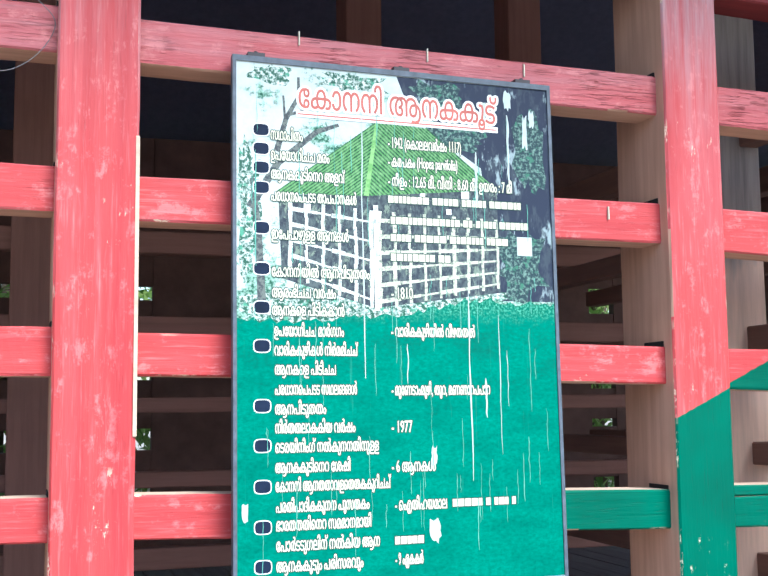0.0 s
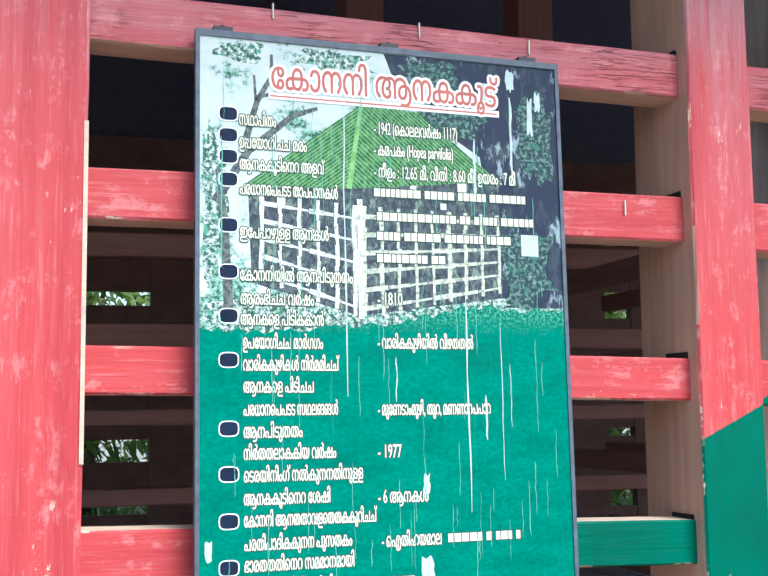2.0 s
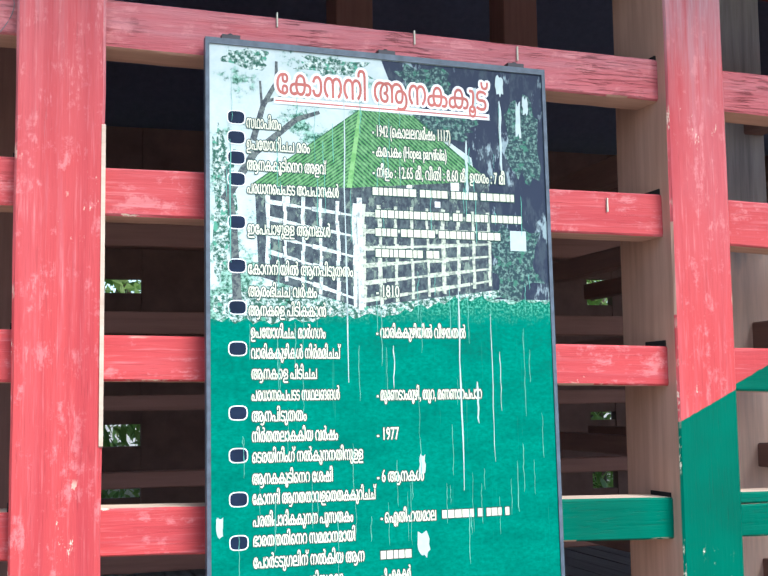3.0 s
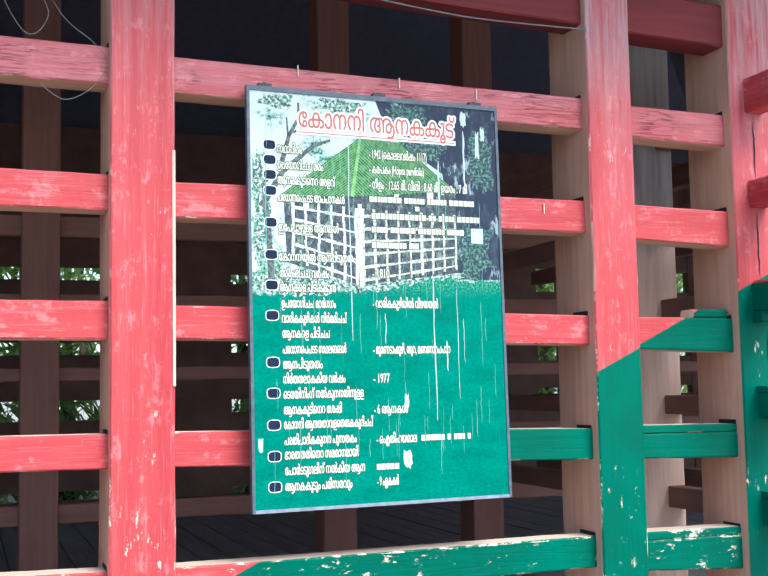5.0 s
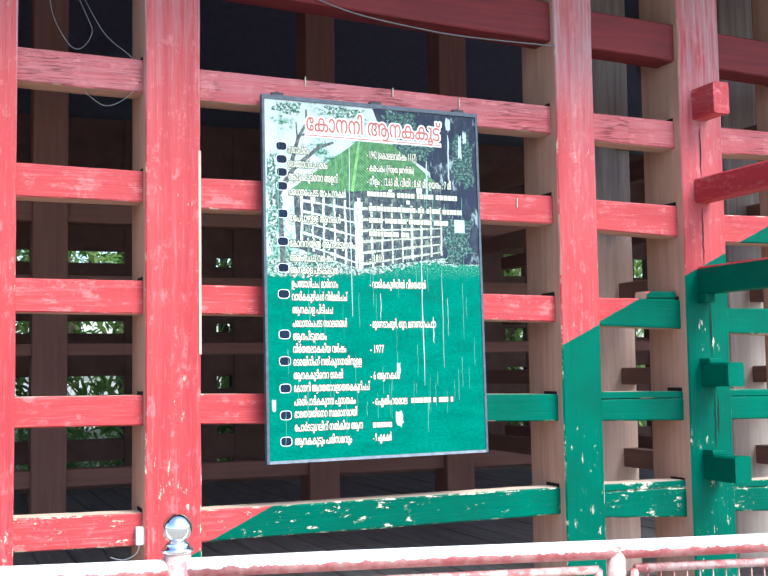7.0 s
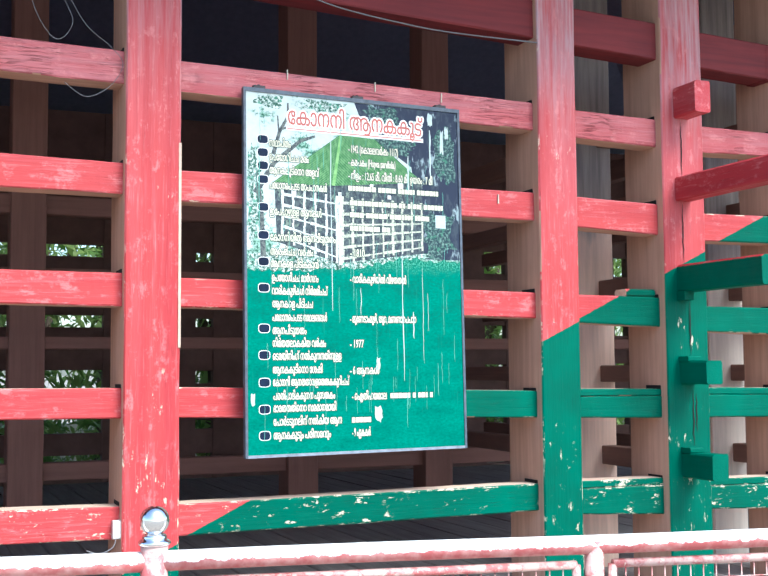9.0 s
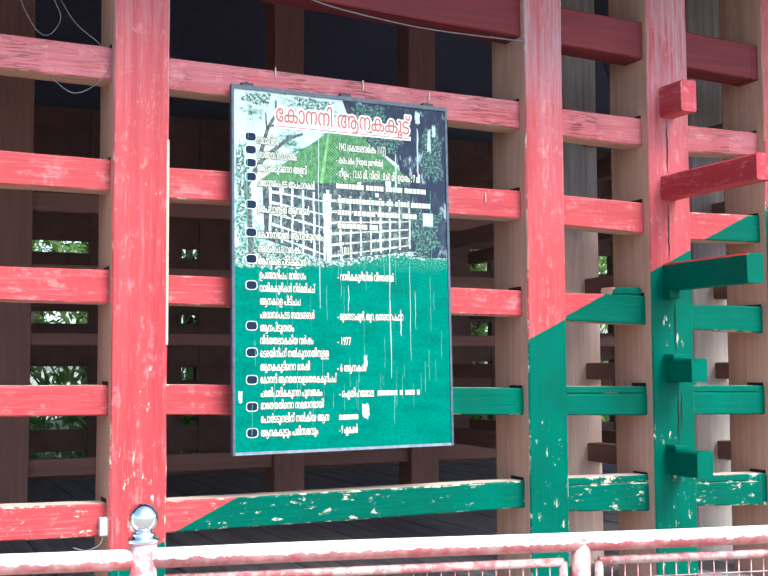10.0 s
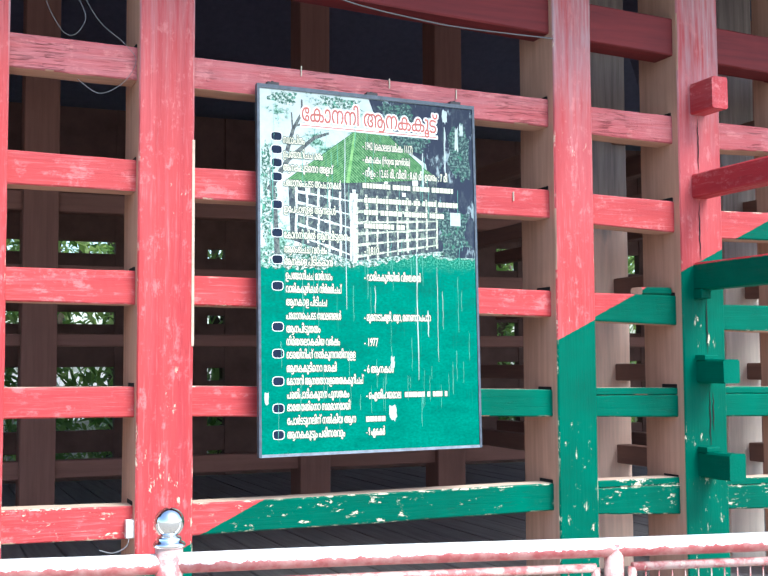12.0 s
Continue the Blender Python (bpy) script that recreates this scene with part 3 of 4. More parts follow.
P_SKY = photo_mat()
P_LEAF = print_mat("print_leaves", (0.03, 0.10, 0.07), (0.58, 0.66, 0.62), (70, 1, 70), 0.45, 0.60, (0.09, 0.30, 0.20))
P_LEAF_DARK = print_mat("print_dark_leaves", (0.025, 0.05, 0.06), (0.16, 0.26, 0.22), (75, 1, 75), 0.48, 0.62, (0.05, 0.16, 0.11))
P_NAVY = print_mat("print_shade", (0.035, 0.045, 0.062), (0.09, 0.115, 0.12), (60, 1, 38), 0.42, 0.62, (0.17, 0.22, 0.18))
P_NAVY_FLECK = print_mat("print_dark_trees", (0.024, 0.032, 0.058), (0.045, 0.06, 0.08), (26, 1, 9), 0.5, 0.62, (0.26, 0.33, 0.35))
P_BRANCH = print_mat("print_branch", (0.06, 0.07, 0.08), (0.14, 0.16, 0.15))
P_ROOF = print_mat("print_roof", (0.09, 0.25, 0.085), (0.19, 0.37, 0.16), (60, 1, 40), 0.4, 0.65)
P_ROOF_SHADE = print_mat("print_roof_shade", (0.018, 0.07, 0.04), (0.10, 0.22, 0.10), (60, 1, 40), 0.42, 0.62)
P_RIDGE = print_mat("print_ridge", (0.15, 0.34, 0.11), (0.23, 0.43, 0.17), (30, 1, 30))
P_BARS = print_mat("print_lattice", (0.58, 0.62, 0.57), (0.26, 0.30, 0.29), (60, 1, 60), 0.5, 0.66)
P_BARS_SHADE = print_mat("print_lattice_lit", (0.50, 0.53, 0.42), (0.18, 0.21, 0.18), (60, 1, 60), 0.48, 0.64)
P_WHITE = plain("print_white", (0.72, 0.72, 0.71), 0.35, spread=0.05, spec=0.1)
P_CREAM = plain("print_cream", (0.63, 0.60, 0.48), 0.35, spread=0.08, spec=0.1)
P_RED = plain("print_red", (0.44, 0.135, 0.11), 0.35, spread=0.15, spec=0.1)
P_OUTLINE = plain("print_outline", (0.03, 0.075, 0.065), 0.35, spec=0.1)
P_FAINT = plain("dried_drip", (0.10, 0.33, 0.26), 0.45, spread=0.3, scale=60)
P_ICON = plain("print_dark_blue", (0.010, 0.018, 0.042), 0.45, spread=0.3, spec=0.1)
P_PEEL = plain("peeled_backing", (0.42, 0.50, 0.49), 0.5, spread=0.08, scale=40)
ALU = plain("sign_edge_metal", (0.22, 0.25, 0.30), 0.45, 0.2, spread=0.25, scale=30)

sign = holder("signboard", on_board(0.6, 0.0), label="weathered green signboard with a cage photograph, hung on the beams", category="sign")


def quad_on_board(pts, d, bm=None, cols=1):
    """A flat printed patch with the given outline (u, v), d in front of the sheet."""
    bm = bm or bmesh.new()
    f = bm.faces.new([bm.verts.new(on_board(u, v, d)) for u, v in pts])
    f.normal_update()
    if f.normal.y > 0:
        f.normal_flip()
    return bm


def strip(p, q, w, d, bm=None, w1=None):
    """A printed stroke from p to q."""
    p, q = Vector(p), Vector(q)
    n = Vector((-(q - p).y, (q - p).x)).normalized() / 2
    w1 = w if w1 is None else w1
    return quad_on_board([p + n * w, p - n * w, q - n * w1, q + n * w1], d, bm)


def slab(u0, u1, v0, v1, d0, d1):
    bm = bmesh.new()
    vs = [bm.verts.new(on_board(u, v, d)) for d in (d0, d1) for u, v in ((u0, v0), (u1, v0), (u1, v1), (u0, v1))]
    for f in ((0, 1, 2, 3), (7, 6, 5, 4), (0, 4, 5, 1), (1, 5, 6, 2), (2, 6, 7, 3), (3, 7, 4, 0)):
        bm.faces.new([vs[i] for i in f])
    bmesh.ops.recalc_face_normals(bm, faces=bm.faces)
    return bm


def rough_patch(u0, u1, v0, v1, rag, d, seed, n=14):
    """A patch with an uneven outline."""
    rnd = random.Random(seed)
    uc, vc, a, b = (u0 + u1) / 2, (v0 + v1) / 2, (u1 - u0) / 2, (v1 - v0) / 2
    pts = []
    for k in range(n):
        t = 2 * math.pi * k / n
        c, s = math.cos(t), math.sin(t)
        r = 1 / max(abs(c), abs(s)) ** 0.7 * (1 + rnd.uniform(-rag, rag))
        pts.append((min(1.188, max(0.022, uc + a * c * r)), min(1.808, max(0.022, vc + b * s * r))))
    return quad_on_board(pts, d)


part("backing", slab(0.004, BW - 0.004, 0.004, BH - 0.004, -0.026, -0.002), DARK_METAL, sign)
for u0, u1, v0, v1, mat in ((0.0, 0.013, 0.0, BH, SLATE), (BW - 0.013, BW, 0.0, BH, SLATE), (0.013, BW - 0.013, BH - 0.02, BH, SLATE), (0.013, BW - 0.013, 0.0, 0.014, ALU)):
    part("frame_strip", slab(u0, u1, v0, v1, -0.03, 0.006), mat, sign, "scuffed grey metal edge")
L = 0.00016
picture = part("photograph", quad_on_board([(0.012, 0.9), (BW - 0.012, 0.9), (BW - 0.012, BH - 0.019), (0.012, BH - 0.019)], L), P_SKY, sign, "bleached printed photograph of the timber cage")
part("dark_grove", quad_on_board([(0.60, 1.808), (0.63, 1.73), (0.72, 1.66), (0.78, 1.64), (0.84, 1.54), (0.92, 1.49), (0.96, 1.2), (0.97, 1.0), (1.198, 1.0), (1.198, 1.81)], 2 * L), P_NAVY_FLECK, picture)
rndp = random.Random(5)
for i, (u0, u1, v0, v1) in enumerate(((0.02, 0.10, 1.1, 1.50), (0.32, 0.56, 1.74, 1.80), (0.98, 1.16, 1.02, 1.24), (1.06, 1.17, 1.42, 1.70), (0.06, 0.2, 1.74, 1.80), (0.16, 0.52, 0.93, 1.02), (0.70, 0.92, 1.55, 1.64), (0.48, 1.0, 0.93, 1.03), (0.02, 0.5, 0.9, 1.02), (0.66, 0.86, 1.66, 1.8))):
    part("foliage", rough_patch(u0, u1, v0, v1, 0.3, 3 * L, 30 + i, 26), P_LEAF_DARK if u0 > 0.6 and v0 > 0.98 else P_LEAF, picture)
for pts, w in ((((0.155, 1.50), (0.19, 1.62), (0.235, 1.70), (0.235, 1.77)), 0.022), (((0.19, 1.63), (0.25, 1.65), (0.30, 1.68)), 0.012), (((0.185, 1.62), (0.18, 1.70)), 0.009), (((0.06, 1.30), (0.16, 1.46), (0.30, 1.58), (0.38, 1.61)), 0.03), (((0.10, 0.98), (0.09, 1.2), (0.07, 1.4)), 0.03), (((0.62, 1.33), (0.66, 1.2)), 0.004)):
    bm = bmesh.new()
    for k, (p, q) in enumerate(zip(pts, pts[1:])):
        strip(p, q, w * (1 - 0.2 * k), 4 * L, bm, w * (0.8 - 0.2 * k))
    part("branch", bm, P_BRANCH, picture)
# the cage in the photograph: dark inside, lattice, roof
part("cage_shade", quad_on_board([(0.16, 1.345), (0.478, 1.375), (0.98, 1.42), (0.985, 1.03), (0.505, 0.965), (0.17, 1.06)], 5 * L), P_NAVY, picture)


def lerp(a, b, t):
    return (a[0] + (b[0] - a[0]) * t, a[1] + (b[1] - a[1]) * t)


for (tl, tr, bl, br, nv, nh, mat) in (((0.20, 1.335), (0.495, 1.31), (0.20, 1.065), (0.495, 0.965), 6, 5, P_BARS), ((0.525, 1.31), (0.975, 1.30), (0.525, 0.965), (0.975, 1.045), 9, 6, P_BARS_SHADE)):
    for k in range(nv):
        t = k / (nv - 1)
        wide = (0.014 if nv == 6 else 0.012) + rndp.uniform(-0.003, 0.003)
        bm = bmesh.new()
        for j in range(5):
            a, b = lerp(lerp(tl, tr, t), lerp(bl, br, t), j / 5), lerp(lerp(tl, tr, t), lerp(bl, br, t), (j + 1) / 5)
            strip((a[0] + rndp.uniform(-0.003, 0.003), a[1]), (b[0] + rndp.uniform(-0.003, 0.003), b[1]), wide, 7 * L, bm, wide * rndp.uniform(0.6, 1.1))
        part("lattice_post", bm, mat, picture)
    for k in range(nh):
        t = (k + 0.6) / nh
        bm = bmesh.new()
        for j in range(6):
            strip(lerp(lerp(tl, bl, t), lerp(tr, br, t), j / 6 + 0.006 * (j % 2)), lerp(lerp(tl, bl, t), lerp(tr, br, t), (j + 1) / 6), 0.015 - 0.004 * (j % 3), 6 * L, bm)
        part("lattice_bar", bm, mat, picture)
part("corner_post", strip((0.512, 1.33), (0.512, 0.955), 0.018, 8 * L), P_BARS, picture)
APEX, RL, RC, RR, RT = (0.522, 1.631), (0.146, 1.352), (0.478, 1.362), (0.985, 1.412), (0.71, 1.623)
part("roof_side", quad_on_board([APEX, RL, RC], 8 * L), P_ROOF, picture)
part("roof_face", quad_on_board([APEX, RC, RR, RT], 8 * L), P_ROOF, picture)
bm = bmesh.new()
for k in range(0, 20):
    t = k / 20
    strip(lerp(APEX, RC, t), lerp(RL, RC, t), 0.0045, 9 * L, bm)
    strip(lerp(APEX, RC, t), lerp(RC, RR, 0.62 * (1 - t)), 0.0055, 9 * L, bm)
for k in range(1, 13):
    t = k / 12
    strip(lerp(APEX, RT, t), lerp(RC, RR, 0.62 + 0.36 * t), 0.0055, 9 * L, bm)
part("roof_rib", bm, P_ROOF_SHADE, picture)
part("roof_ridge", strip(APEX, RC, 0.012, 10 * L, None, 0.018), P_RIDGE, picture)
part("notice", slab(1.055, 1.115, 1.17, 1.24, 4 * L, 5 * L), P_PEEL, picture)
for k, (u0, u1, v0, v1) in enumerate(((0.84, 0.87, 1.36, 1.40), (0.68, 0.70, 1.36, 1.39), (0.25, 0.275, 1.30, 1.33), (0.78, 0.8, 1.31, 1.33))):
    part("light_gap", quad_on_board([(u0, v0), (u1, v0), (u1, v1), (u0, v1)], 6 * L), P_WHITE, picture)
# hedge at the foot of the photograph
rnd = random.Random(9)
top = []
for k in range(61):
    u = 0.012 + 1.186 * k / 60
    h = 0.925 + 0.085 * math.exp(-((u - 0.88) / 0.2) ** 2) + 0.055 * max(0, (u - 0.9) / 0.3) - 0.01 * math.sin(u * 9)
    top.append((u, h + rnd.uniform(-0.012, 0.012)))
part("green_field", quad_on_board([(0.012, 0.012), (1.198, 0.012)] + top[::-1], 11 * L), P_HEDGE, sign, "green printed field under a clipped hedge, streaked with white drips")

# lettering
from mathutils import geometry
import numpy as np

PRE, VIRAMA = "\u0d46\u0d47\u0d48", "\u0d4d"


def visual(text):
    """Malayalam letters in the order in which they are drawn."""
    for a, b in (("\u0d4a", "\u0d46\u0d3e"), ("\u0d4b", "\u0d47\u0d3e")):
        text = text.replace(a, b)
    out, i = [], 0
    while i < len(text):
        j = i + 1
        while j + 1 < len(text) and text[j] == VIRAMA and text[j + 1] not in " ,)":
            j += 2
        cluster = text[i:j].replace(VIRAMA, "") or VIRAMA
        if j < len(text) and text[j] in PRE:
            cluster = text[j] + cluster
            j += 1
        out.append(cluster)
        i = j
    return "".join(out)


def letters(text, u, v, width, height, d, spread=0.0, turns=6):
    """A line of flat lettering from (u, v), its lower left, to the given width and letter height; spread thickens the strokes."""
    cu = bpy.data.curves.new("line", "FONT")
    cu.body, cu.resolution_u, cu.fill_mode = visual(text), 2, "FRONT"
    probe = new("line", cu)
    bpy.context.view_layer.update()
    full = probe.dimensions.x
    rings = []
    for sp in probe.to_curve(bpy.context.evaluated_depsgraph_get()).splines:
        q, ring = sp.bezier_points, []
        for a, b in zip(q, list(q[1:]) + [q[0]]):
            straight = a.handle_right_type == "VECTOR" and b.handle_left_type == "VECTOR"
            steps = 1 if straight else 3
            ring += [p.to_2d() for p in geometry.interpolate_bezier(a.co, a.handle_right, b.handle_left, b.co, steps + 1)[:-1]]
        rings.append(ring)
    probe.to_curve_clear()
    bpy.data.objects.remove(probe)
    k, h = width / full, height / 0.578

    pts = [p for ring in rings for p in ring]
    edges, base = [], 0
    for ring in rings:
        edges += [(base + n, base + (n + 1) % len(ring)) for n in range(len(ring))]
        base += len(ring)
    cut = geometry.delaunay_2d_cdt(pts, edges, [], 0, 1e-5)
    a = np.array([pts[m][:] for m, n in edges])
    b = np.array([pts[n][:] for m, n in edges])
    rise = np.where(b[:, 1] > a[:, 1], 1, -1)
    slope = (b[:, 0] - a[:, 0]) / np.where(a[:, 1] == b[:, 1], 1.0, b[:, 1] - a[:, 1])
    faces = []
    for tri in cut[2]:
        cx, cy = sum(cut[0][n].x for n in tri) / 3, sum(cut[0][n].y for n in tri) / 3
        over = (a[:, 1] > cy) != (b[:, 1] > cy)
        if (rise * (over & (cx < a[:, 0] + slope * (cy - a[:, 1])))).sum():
            faces.append(tuple(tri))
    flat = [(p.x * k, p.y * h) for p in cut[0]]
    verts, out = [], []
    for j in range(turns):
        a = 2 * math.pi * (j + 0.25) / turns
        du, dv, base = spread * math.cos(a), spread * math.sin(a), len(verts)
        verts += [on_board(u + x + du, v + y + dv, d + 0.00001 * j) for x, y in flat]
        out += [tuple(i + base for i in f) for f in faces]
    me = bpy.data.meshes.new("lettering")
    me.from_pydata(verts, [], out)
    bm = bmesh.new()
    bm.from_mesh(me)
    bpy.data.meshes.remove(me)
    for f in bm.faces:
        f.normal_update()
        if f.normal.y > 0:
            f.normal_flip()
    return bm


def bars(u, v, width, height, d, seed, grow=0.0):
    """Plain bars in place of writing that is not spelled out."""
    rnd = random.Random(seed)
    bm, x = bmesh.new(), 0.0
    while x < width - 0.015:
        w = min(rnd.uniform(0.011, 0.024), width - x)
        quad_on_board([(u + x - grow, v - grow), (u + x + w + grow, v - grow), (u + x + w + grow, v + height + grow), (u + x - grow, v + height + grow)], d, bm)
        x += w + (0.014 if rnd.random() < 0.18 else 0.003)
    return bm


D_OUT, D_TEXT = 13 * L, 14.5 * L
LINES = [
    (0.133, 1.557, 0.114, "സ്ഥാപിതം"), (0.133, 1.486, 0.21, "ഉപയോഗിച്ച മരം"), (0.134, 1.419, 0.265, "ആനക്കൂടിന്റെ അളവ്"), (0.134, 1.343, 0.306, "പ്രധാനപ്പെട്ട താപ്പാനകൾ"),
    (0.134, 1.211, 0.275, "ഇപ്പോഴുള്ള ആനകൾ"), (0.134, 1.082, 0.35, "കോന്നിയിൽ ആനപിടുത്തം"), (0.135, 1.011, 0.225, "ആരംഭിച്ച വർഷം"), (0.135, 0.950, 0.255, "ആനകളെ പിടിക്കാൻ"),
    (0.142, 0.880, 0.245, "ഉപയോഗിച്ച മാർഗ്ഗം"), (0.142, 0.815, 0.295, "വാരിക്കുഴികൾ നിർമ്മിച്ച്"), (0.143, 0.750, 0.213, "ആനകളെ പിടിച്ച"), (0.143, 0.683, 0.288, "പ്രധാനപ്പെട്ട സ്ഥലങ്ങൾ"),
    (0.143, 0.618, 0.177, "ആനപിടുത്തം"), (0.143, 0.555, 0.28, "നിർത്തലാക്കിയ വർഷം"), (0.143, 0.491, 0.363, "ട്രെയിനിംഗ് നൽകുന്നതിനുള്ള"), (0.143, 0.425, 0.26, "ആനക്കൂടിന്റെ ശേഷി"),
    (0.143, 0.363, 0.405, "കോന്നി ആനത്താവളത്തെക്കുറിച്ച്"), (0.144, 0.296, 0.325, "പ്രതിപാദിക്കുന്ന പുസ്തകം"), (0.144, 0.236, 0.33, "ഭാരതത്തിന്റെ സമ്മാനമായി"), (0.144, 0.170, 0.36, "പോർട്ടുഗലിന് നൽകിയ ആന"),
    (0.144, 0.104, 0.30, "ആനക്കൂടും പരിസരവും"),
    (0.562, 1.559, 0.28, "- 1942 (കൊല്ലവർഷം 1117)"), (0.561, 1.491, 0.265, "- കമ്പകം (Hopea parvifolia)"), (0.560, 1.420, 0.48, "- നീളം : 12.65 മീ, വീതി : 8.60 മീ, ഉയരം : 7 മീ"),
    (0.559, 1.355, 0.54, None), (0.567, 1.279, 0.545, None), (0.566, 1.217, 0.455, None), (0.565, 1.147, 0.24, None), (0.563, 1.017, 0.08, "- 1810"),
    (0.561, 0.883, 0.315, "- വാരിക്കുഴിയിൽ വീഴ്ത്തൽ"), (0.558, 0.679, 0.37, "- മുണ്ടോംമൂഴി, തുറ, മണ്ണാറപ്പാറ"), (0.555, 0.551, 0.075, "- 1977"), (0.553, 0.416, 0.16, "- 6 ആനകൾ"),
    (0.562, 0.286, 0.19, "- ഐതിഹ്യമാല"), (0.775, 0.286, 0.25, None), (0.560, 0.168, 0.115, None), (0.560, 0.104, 0.10, "- 9 ഏക്കർ"),
]
for i, (u, v, w, text) in enumerate(LINES):
    h, v = 0.033, v - 0.017
    if text:
        line = part("text_line", letters(text, u, v, w, h, D_TEXT, 0.0008, 4), P_CREAM, sign, "cream lettering with a dark outline")
        part("outline", letters(text, u, v, w, h, D_OUT, 0.0036, 8), P_OUTLINE, line)
    else:
        line = part("text_line", bars(u, v + 0.004, w, h * 0.78, D_TEXT, i), P_CREAM, sign, "cream lettering bars with a dark outline")
        part("outline", bars(u, v + 0.004, w, h * 0.78, D_OUT, i, 0.003), P_OUTLINE, line)
TITLE = "കോന്നി ആനക്കൂട്"
title = part("title", letters(TITLE, 0.232, 1.662, 0.755, 0.072, D_TEXT + 1.5 * L, 0.0012, 4), P_RED, sign, "large red title letters with a white outline")
part("outline", letters(TITLE, 0.232, 1.662, 0.755, 0.072, D_TEXT, 0.0095, 10), P_WHITE, title)
under = part("underline", slab(0.225, 0.992, 1.628, 1.650, D_OUT, D_TEXT), P_WHITE, sign)
part("rule", slab(0.230, 0.985, 1.636, 1.641, D_TEXT, D_TEXT + L), P_RED, under)


def icon(u, v, w, h, d, grow):
    """A plain rounded mark."""
    pts = [(u + (w / 2 + grow) * math.copysign(abs(math.cos(t)) ** 0.6, math.cos(t)), v + (h / 2 + grow) * math.copysign(abs(math.sin(t)) ** 0.6, math.sin(t))) for t in [2 * math.pi * k / 20 for k in range(20)]]
    return quad_on_board(pts, d)


for v in (1.572, 1.506, 1.44, 1.37, 1.231, 1.091, 0.959, 0.829, 0.629, 0.498, 0.364, 0.233, 0.106):
    mark = part("bullet_mark", icon(0.100, v, 0.054, 0.040, D_TEXT, 0.0), P_ICON, sign, "dark blue bullet mark with a white rim")
    part("rim", icon(0.100, v, 0.054, 0.040, D_OUT, 0.0035), P_WHITE, mark)

# drips, scratches and peeled spots
rnd = random.Random(77)
DRIPS = [(0.462, 1.75, 0.72, 0.006), (0.855, 1.05, 0.36, 0.006), (0.62, 0.84, 0.7, 0.004), (0.915, 0.72, 0.58, 0.008), (1.0, 0.82, 0.62, 0.003), (1.03, 1.7, 1.45, 0.012), (0.90, 1.55, 1.36, 0.012), (0.97, 0.95, 0.45, 0.003), (0.50, 0.84, 0.66, 0.003), (1.09, 0.9, 0.6, 0.003), (0.23, 0.86, 0.7, 0.003), (1.05, 0.45, 0.28, 0.004), (0.08, 1.5, 1.1, 0.006), (0.87, 0.3, 0.12, 0.004)]
DRIPS += [(rnd.uniform(0.05, 1.17), v, v - rnd.uniform(0.04, 0.2), rnd.uniform(0.0015, 0.0035)) for v in [rnd.uniform(0.25, 1.75) for _ in range(95)]]
for i, (u, v0, v1, w) in enumerate(DRIPS):
    n, left, right = 8, [], []
    for k in range(n + 1):
        c, hw = u + rnd.uniform(-0.0015, 0.002) + 0.003 * noise.noise((k * 0.4, i, 0)), w * rnd.uniform(0.25, 0.5) * (0.4 if k in (0, n) else 1)
        vv = v0 + (v1 - v0) * k / n
        left.append((c - hw, vv))
        right.append((c + hw, vv))
    bm = bmesh.new()
    a = [(bm.verts.new(on_board(*p, 16 * L)), bm.verts.new(on_board(*q, 16 * L))) for p, q in zip(left, right)]
    for (p, q), (r, t) in zip(a, a[1:]):
        bm.faces.new((p, q, t, r))
    part("drip", bm, P_PEEL if i < 8 else P_FAINT, sign)
for i, (u0, u1, v0, v1) in enumerate(((0.69, 0.728, 0.155, 0.232), (0.028, 0.05, 0.255, 0.31), (0.70, 0.72, 0.42, 0.48), (1.09, 1.11, 1.58, 1.70), (1.12, 1.14, 1.66, 1.72), (0.93, 0.945, 1.66, 1.74), (1.02, 1.05, 1.72, 1.79))):
    part("peeled_spot", rough_patch(u0, u1, v0, v1, 0.28, 15.8 * L, 60 + i, 16), P_PEEL, sign)
for u in (0.085, 0.62, 1.10):
    hook = part("hook", slab(u - 0.03, u + 0.03, BH - 0.002, BH + 0.014, -0.034, 0.004), DARK_METAL, sign)
    part("bolt", lathe(on_board(u, BH + 0.014, -0.012), [(0.008, 0.0), (0.008, 0.006), (0.004, 0.008)], 10), DARK_METAL, hook)

# ---- small things on the front ----


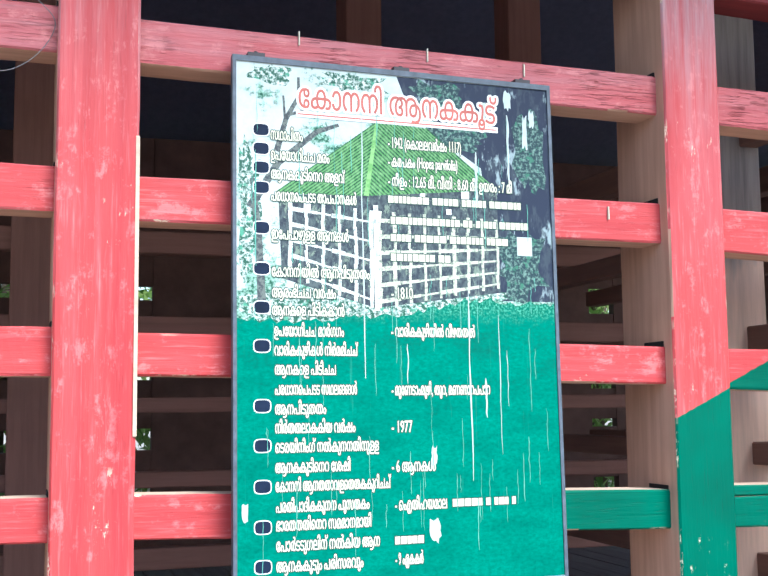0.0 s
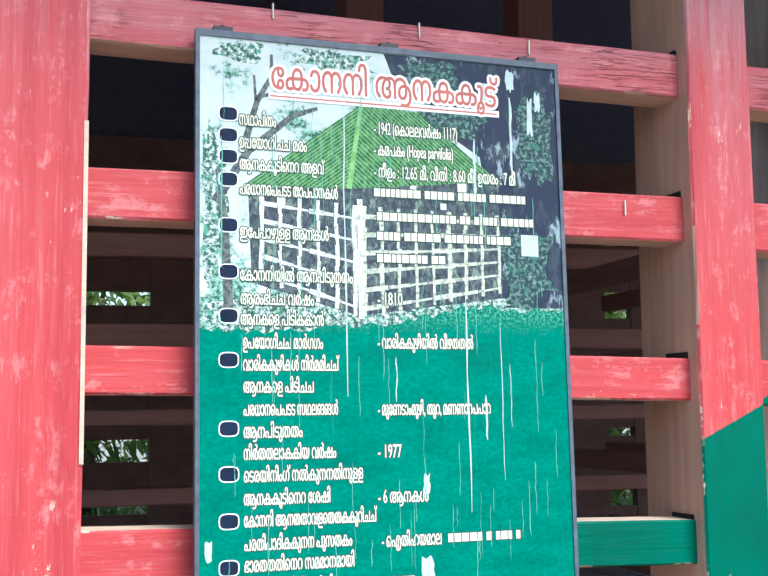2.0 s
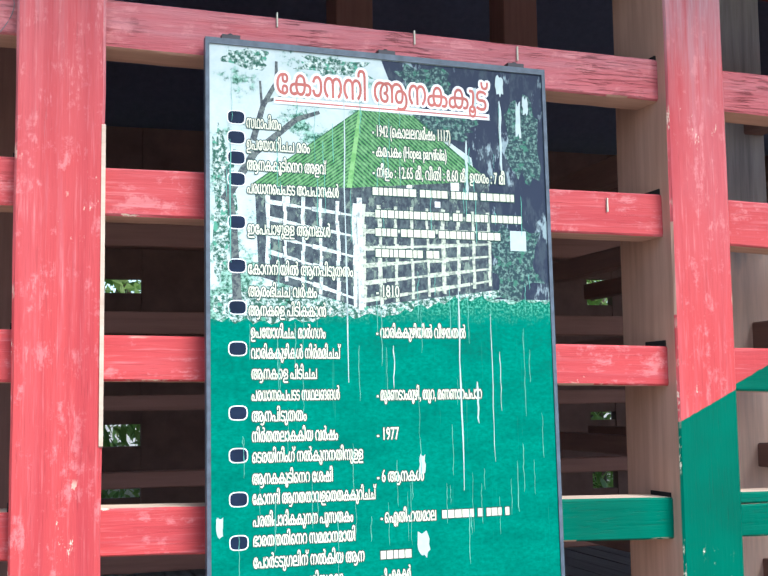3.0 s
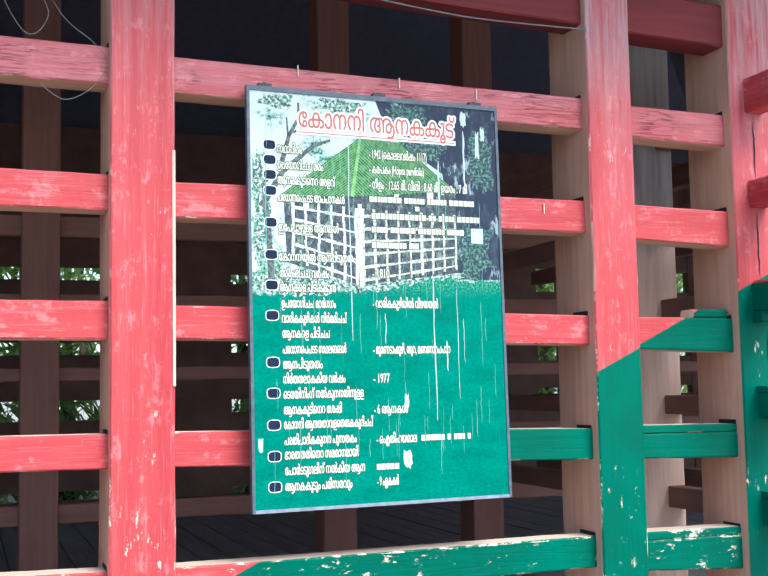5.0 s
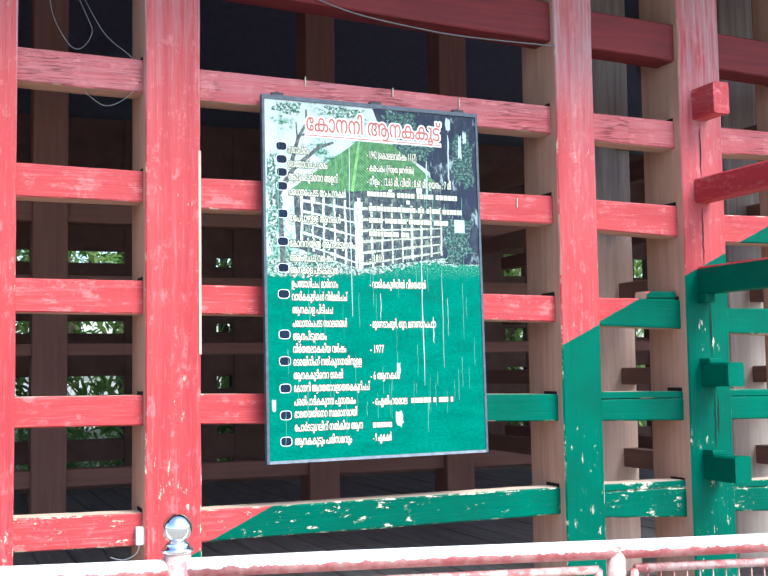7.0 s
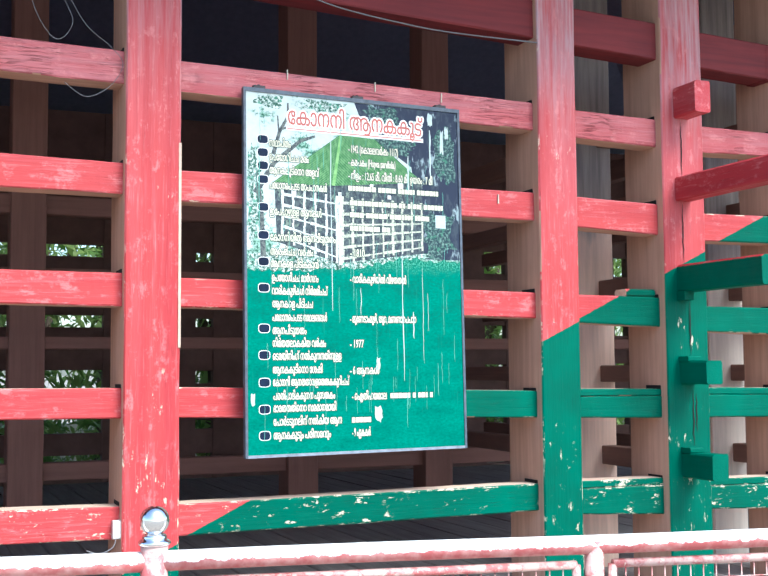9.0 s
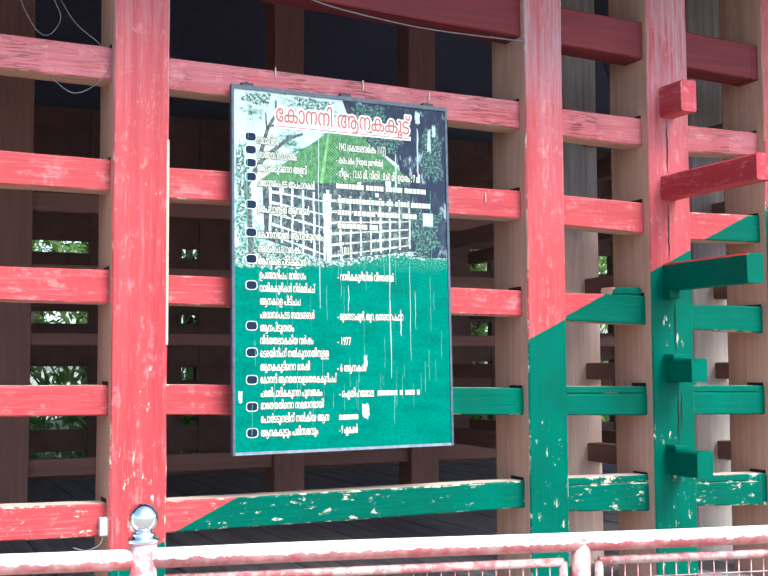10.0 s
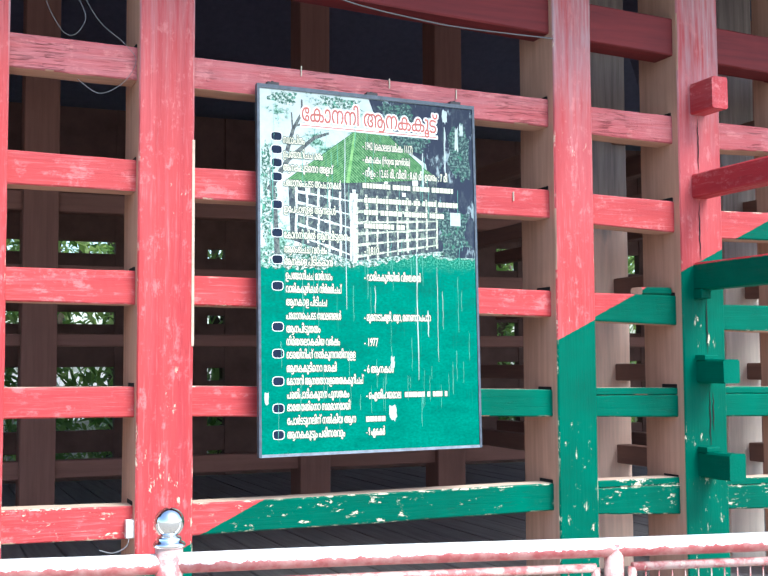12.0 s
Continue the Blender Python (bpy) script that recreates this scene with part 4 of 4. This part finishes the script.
def cable(points, r, label):
    pts = []
    P = [Vector(p) for p in points]
    for i in range(len(P) - 1):
        a, b, c, d = P[max(i - 1, 0)], P[i], P[i + 1], P[min(i + 2, len(P) - 1)]
        for k in range(8):
            t = k / 8
            pts.append(0.5 * ((2 * b) + (c - a) * t + (2 * a - 5 * b + 4 * c - d) * t * t + (3 * b - a - 3 * c + d) * t ** 3))
    pts.append(P[-1])
    return tagged(part("cable", tube(pts, r, 6), WIRE_GREY), label, "cable")


cable([(-0.99, 0.03, 3.48), (-0.985, 0.02, 3.28), (-0.91, 0.02, 3.13), (-0.85, 0.02, 3.11), (-0.80, 0.02, 3.19), (-0.83, 0.02, 3.28), (-0.92, 0.03, 3.48)], 0.0015, "thin grey cable looped above the top beam")
cable([(-0.90, 0.03, 3.48), (-0.75, 0.035, 3.21), (-0.62, 0.04, 3.10), (-0.56, 0.045, 3.02), (-0.62, 0.05, 2.91), (-0.73, 0.05, 2.85), (-0.83, 0.05, 2.91)], 0.0015, "thin grey cable hanging over the top beam")
cable([(0.2, 0.03, 3.52), (0.52, 0.02, 3.425), (0.91, 0.015, 3.375), (1.2, 0.02, 3.36), (1.70, -0.01, 3.35)], 0.004, "pale cable sagging below the eave beam")
for x, z in ((0.268, 3.075), (1.136, 3.03), (0.75, 3.055), (1.474, 2.50)):
    tagged(part("nail", box(x, x + 0.004, 0.050, 0.062, z - 0.05, z, c=0.001), [P_CREAM, P_CREAM]), "small pale nail standing in a red beam", "nail", "nails in the beams")
tagged(part("switch_box", box(-0.590, -0.552, 0.02, 0.06, 0.775, 0.86, c=0.006), [PLASTIC, PLASTIC]), "small white plastic box on the post side", "box")
cable([(-0.575, 0.03, 0.785), (-0.59, 0.02, 0.74), (-0.65, 0.02, 0.715), (-0.71, 0.03, 0.73)], 0.003, "short white cable below the small box")

# ---- floor planks ----
floor = holder("floor", (1.1, 4.2, FLOOR - 0.04), label="dark worn plank floor of the cage", category="floor", kind="structure")
for k in range(54):
    x0 = -5.25 + 0.25 * k
    e = (x0, x0 + 0.238, FLOOR - 0.04, FLOOR - 0.004 * (k % 3 == 0))
    part("plank", timber("y", 0.02, 8.18, e, e, 2, 0.006, 0.002, k), [FLOOR_WOOD, FLOOR_WOOD], floor)
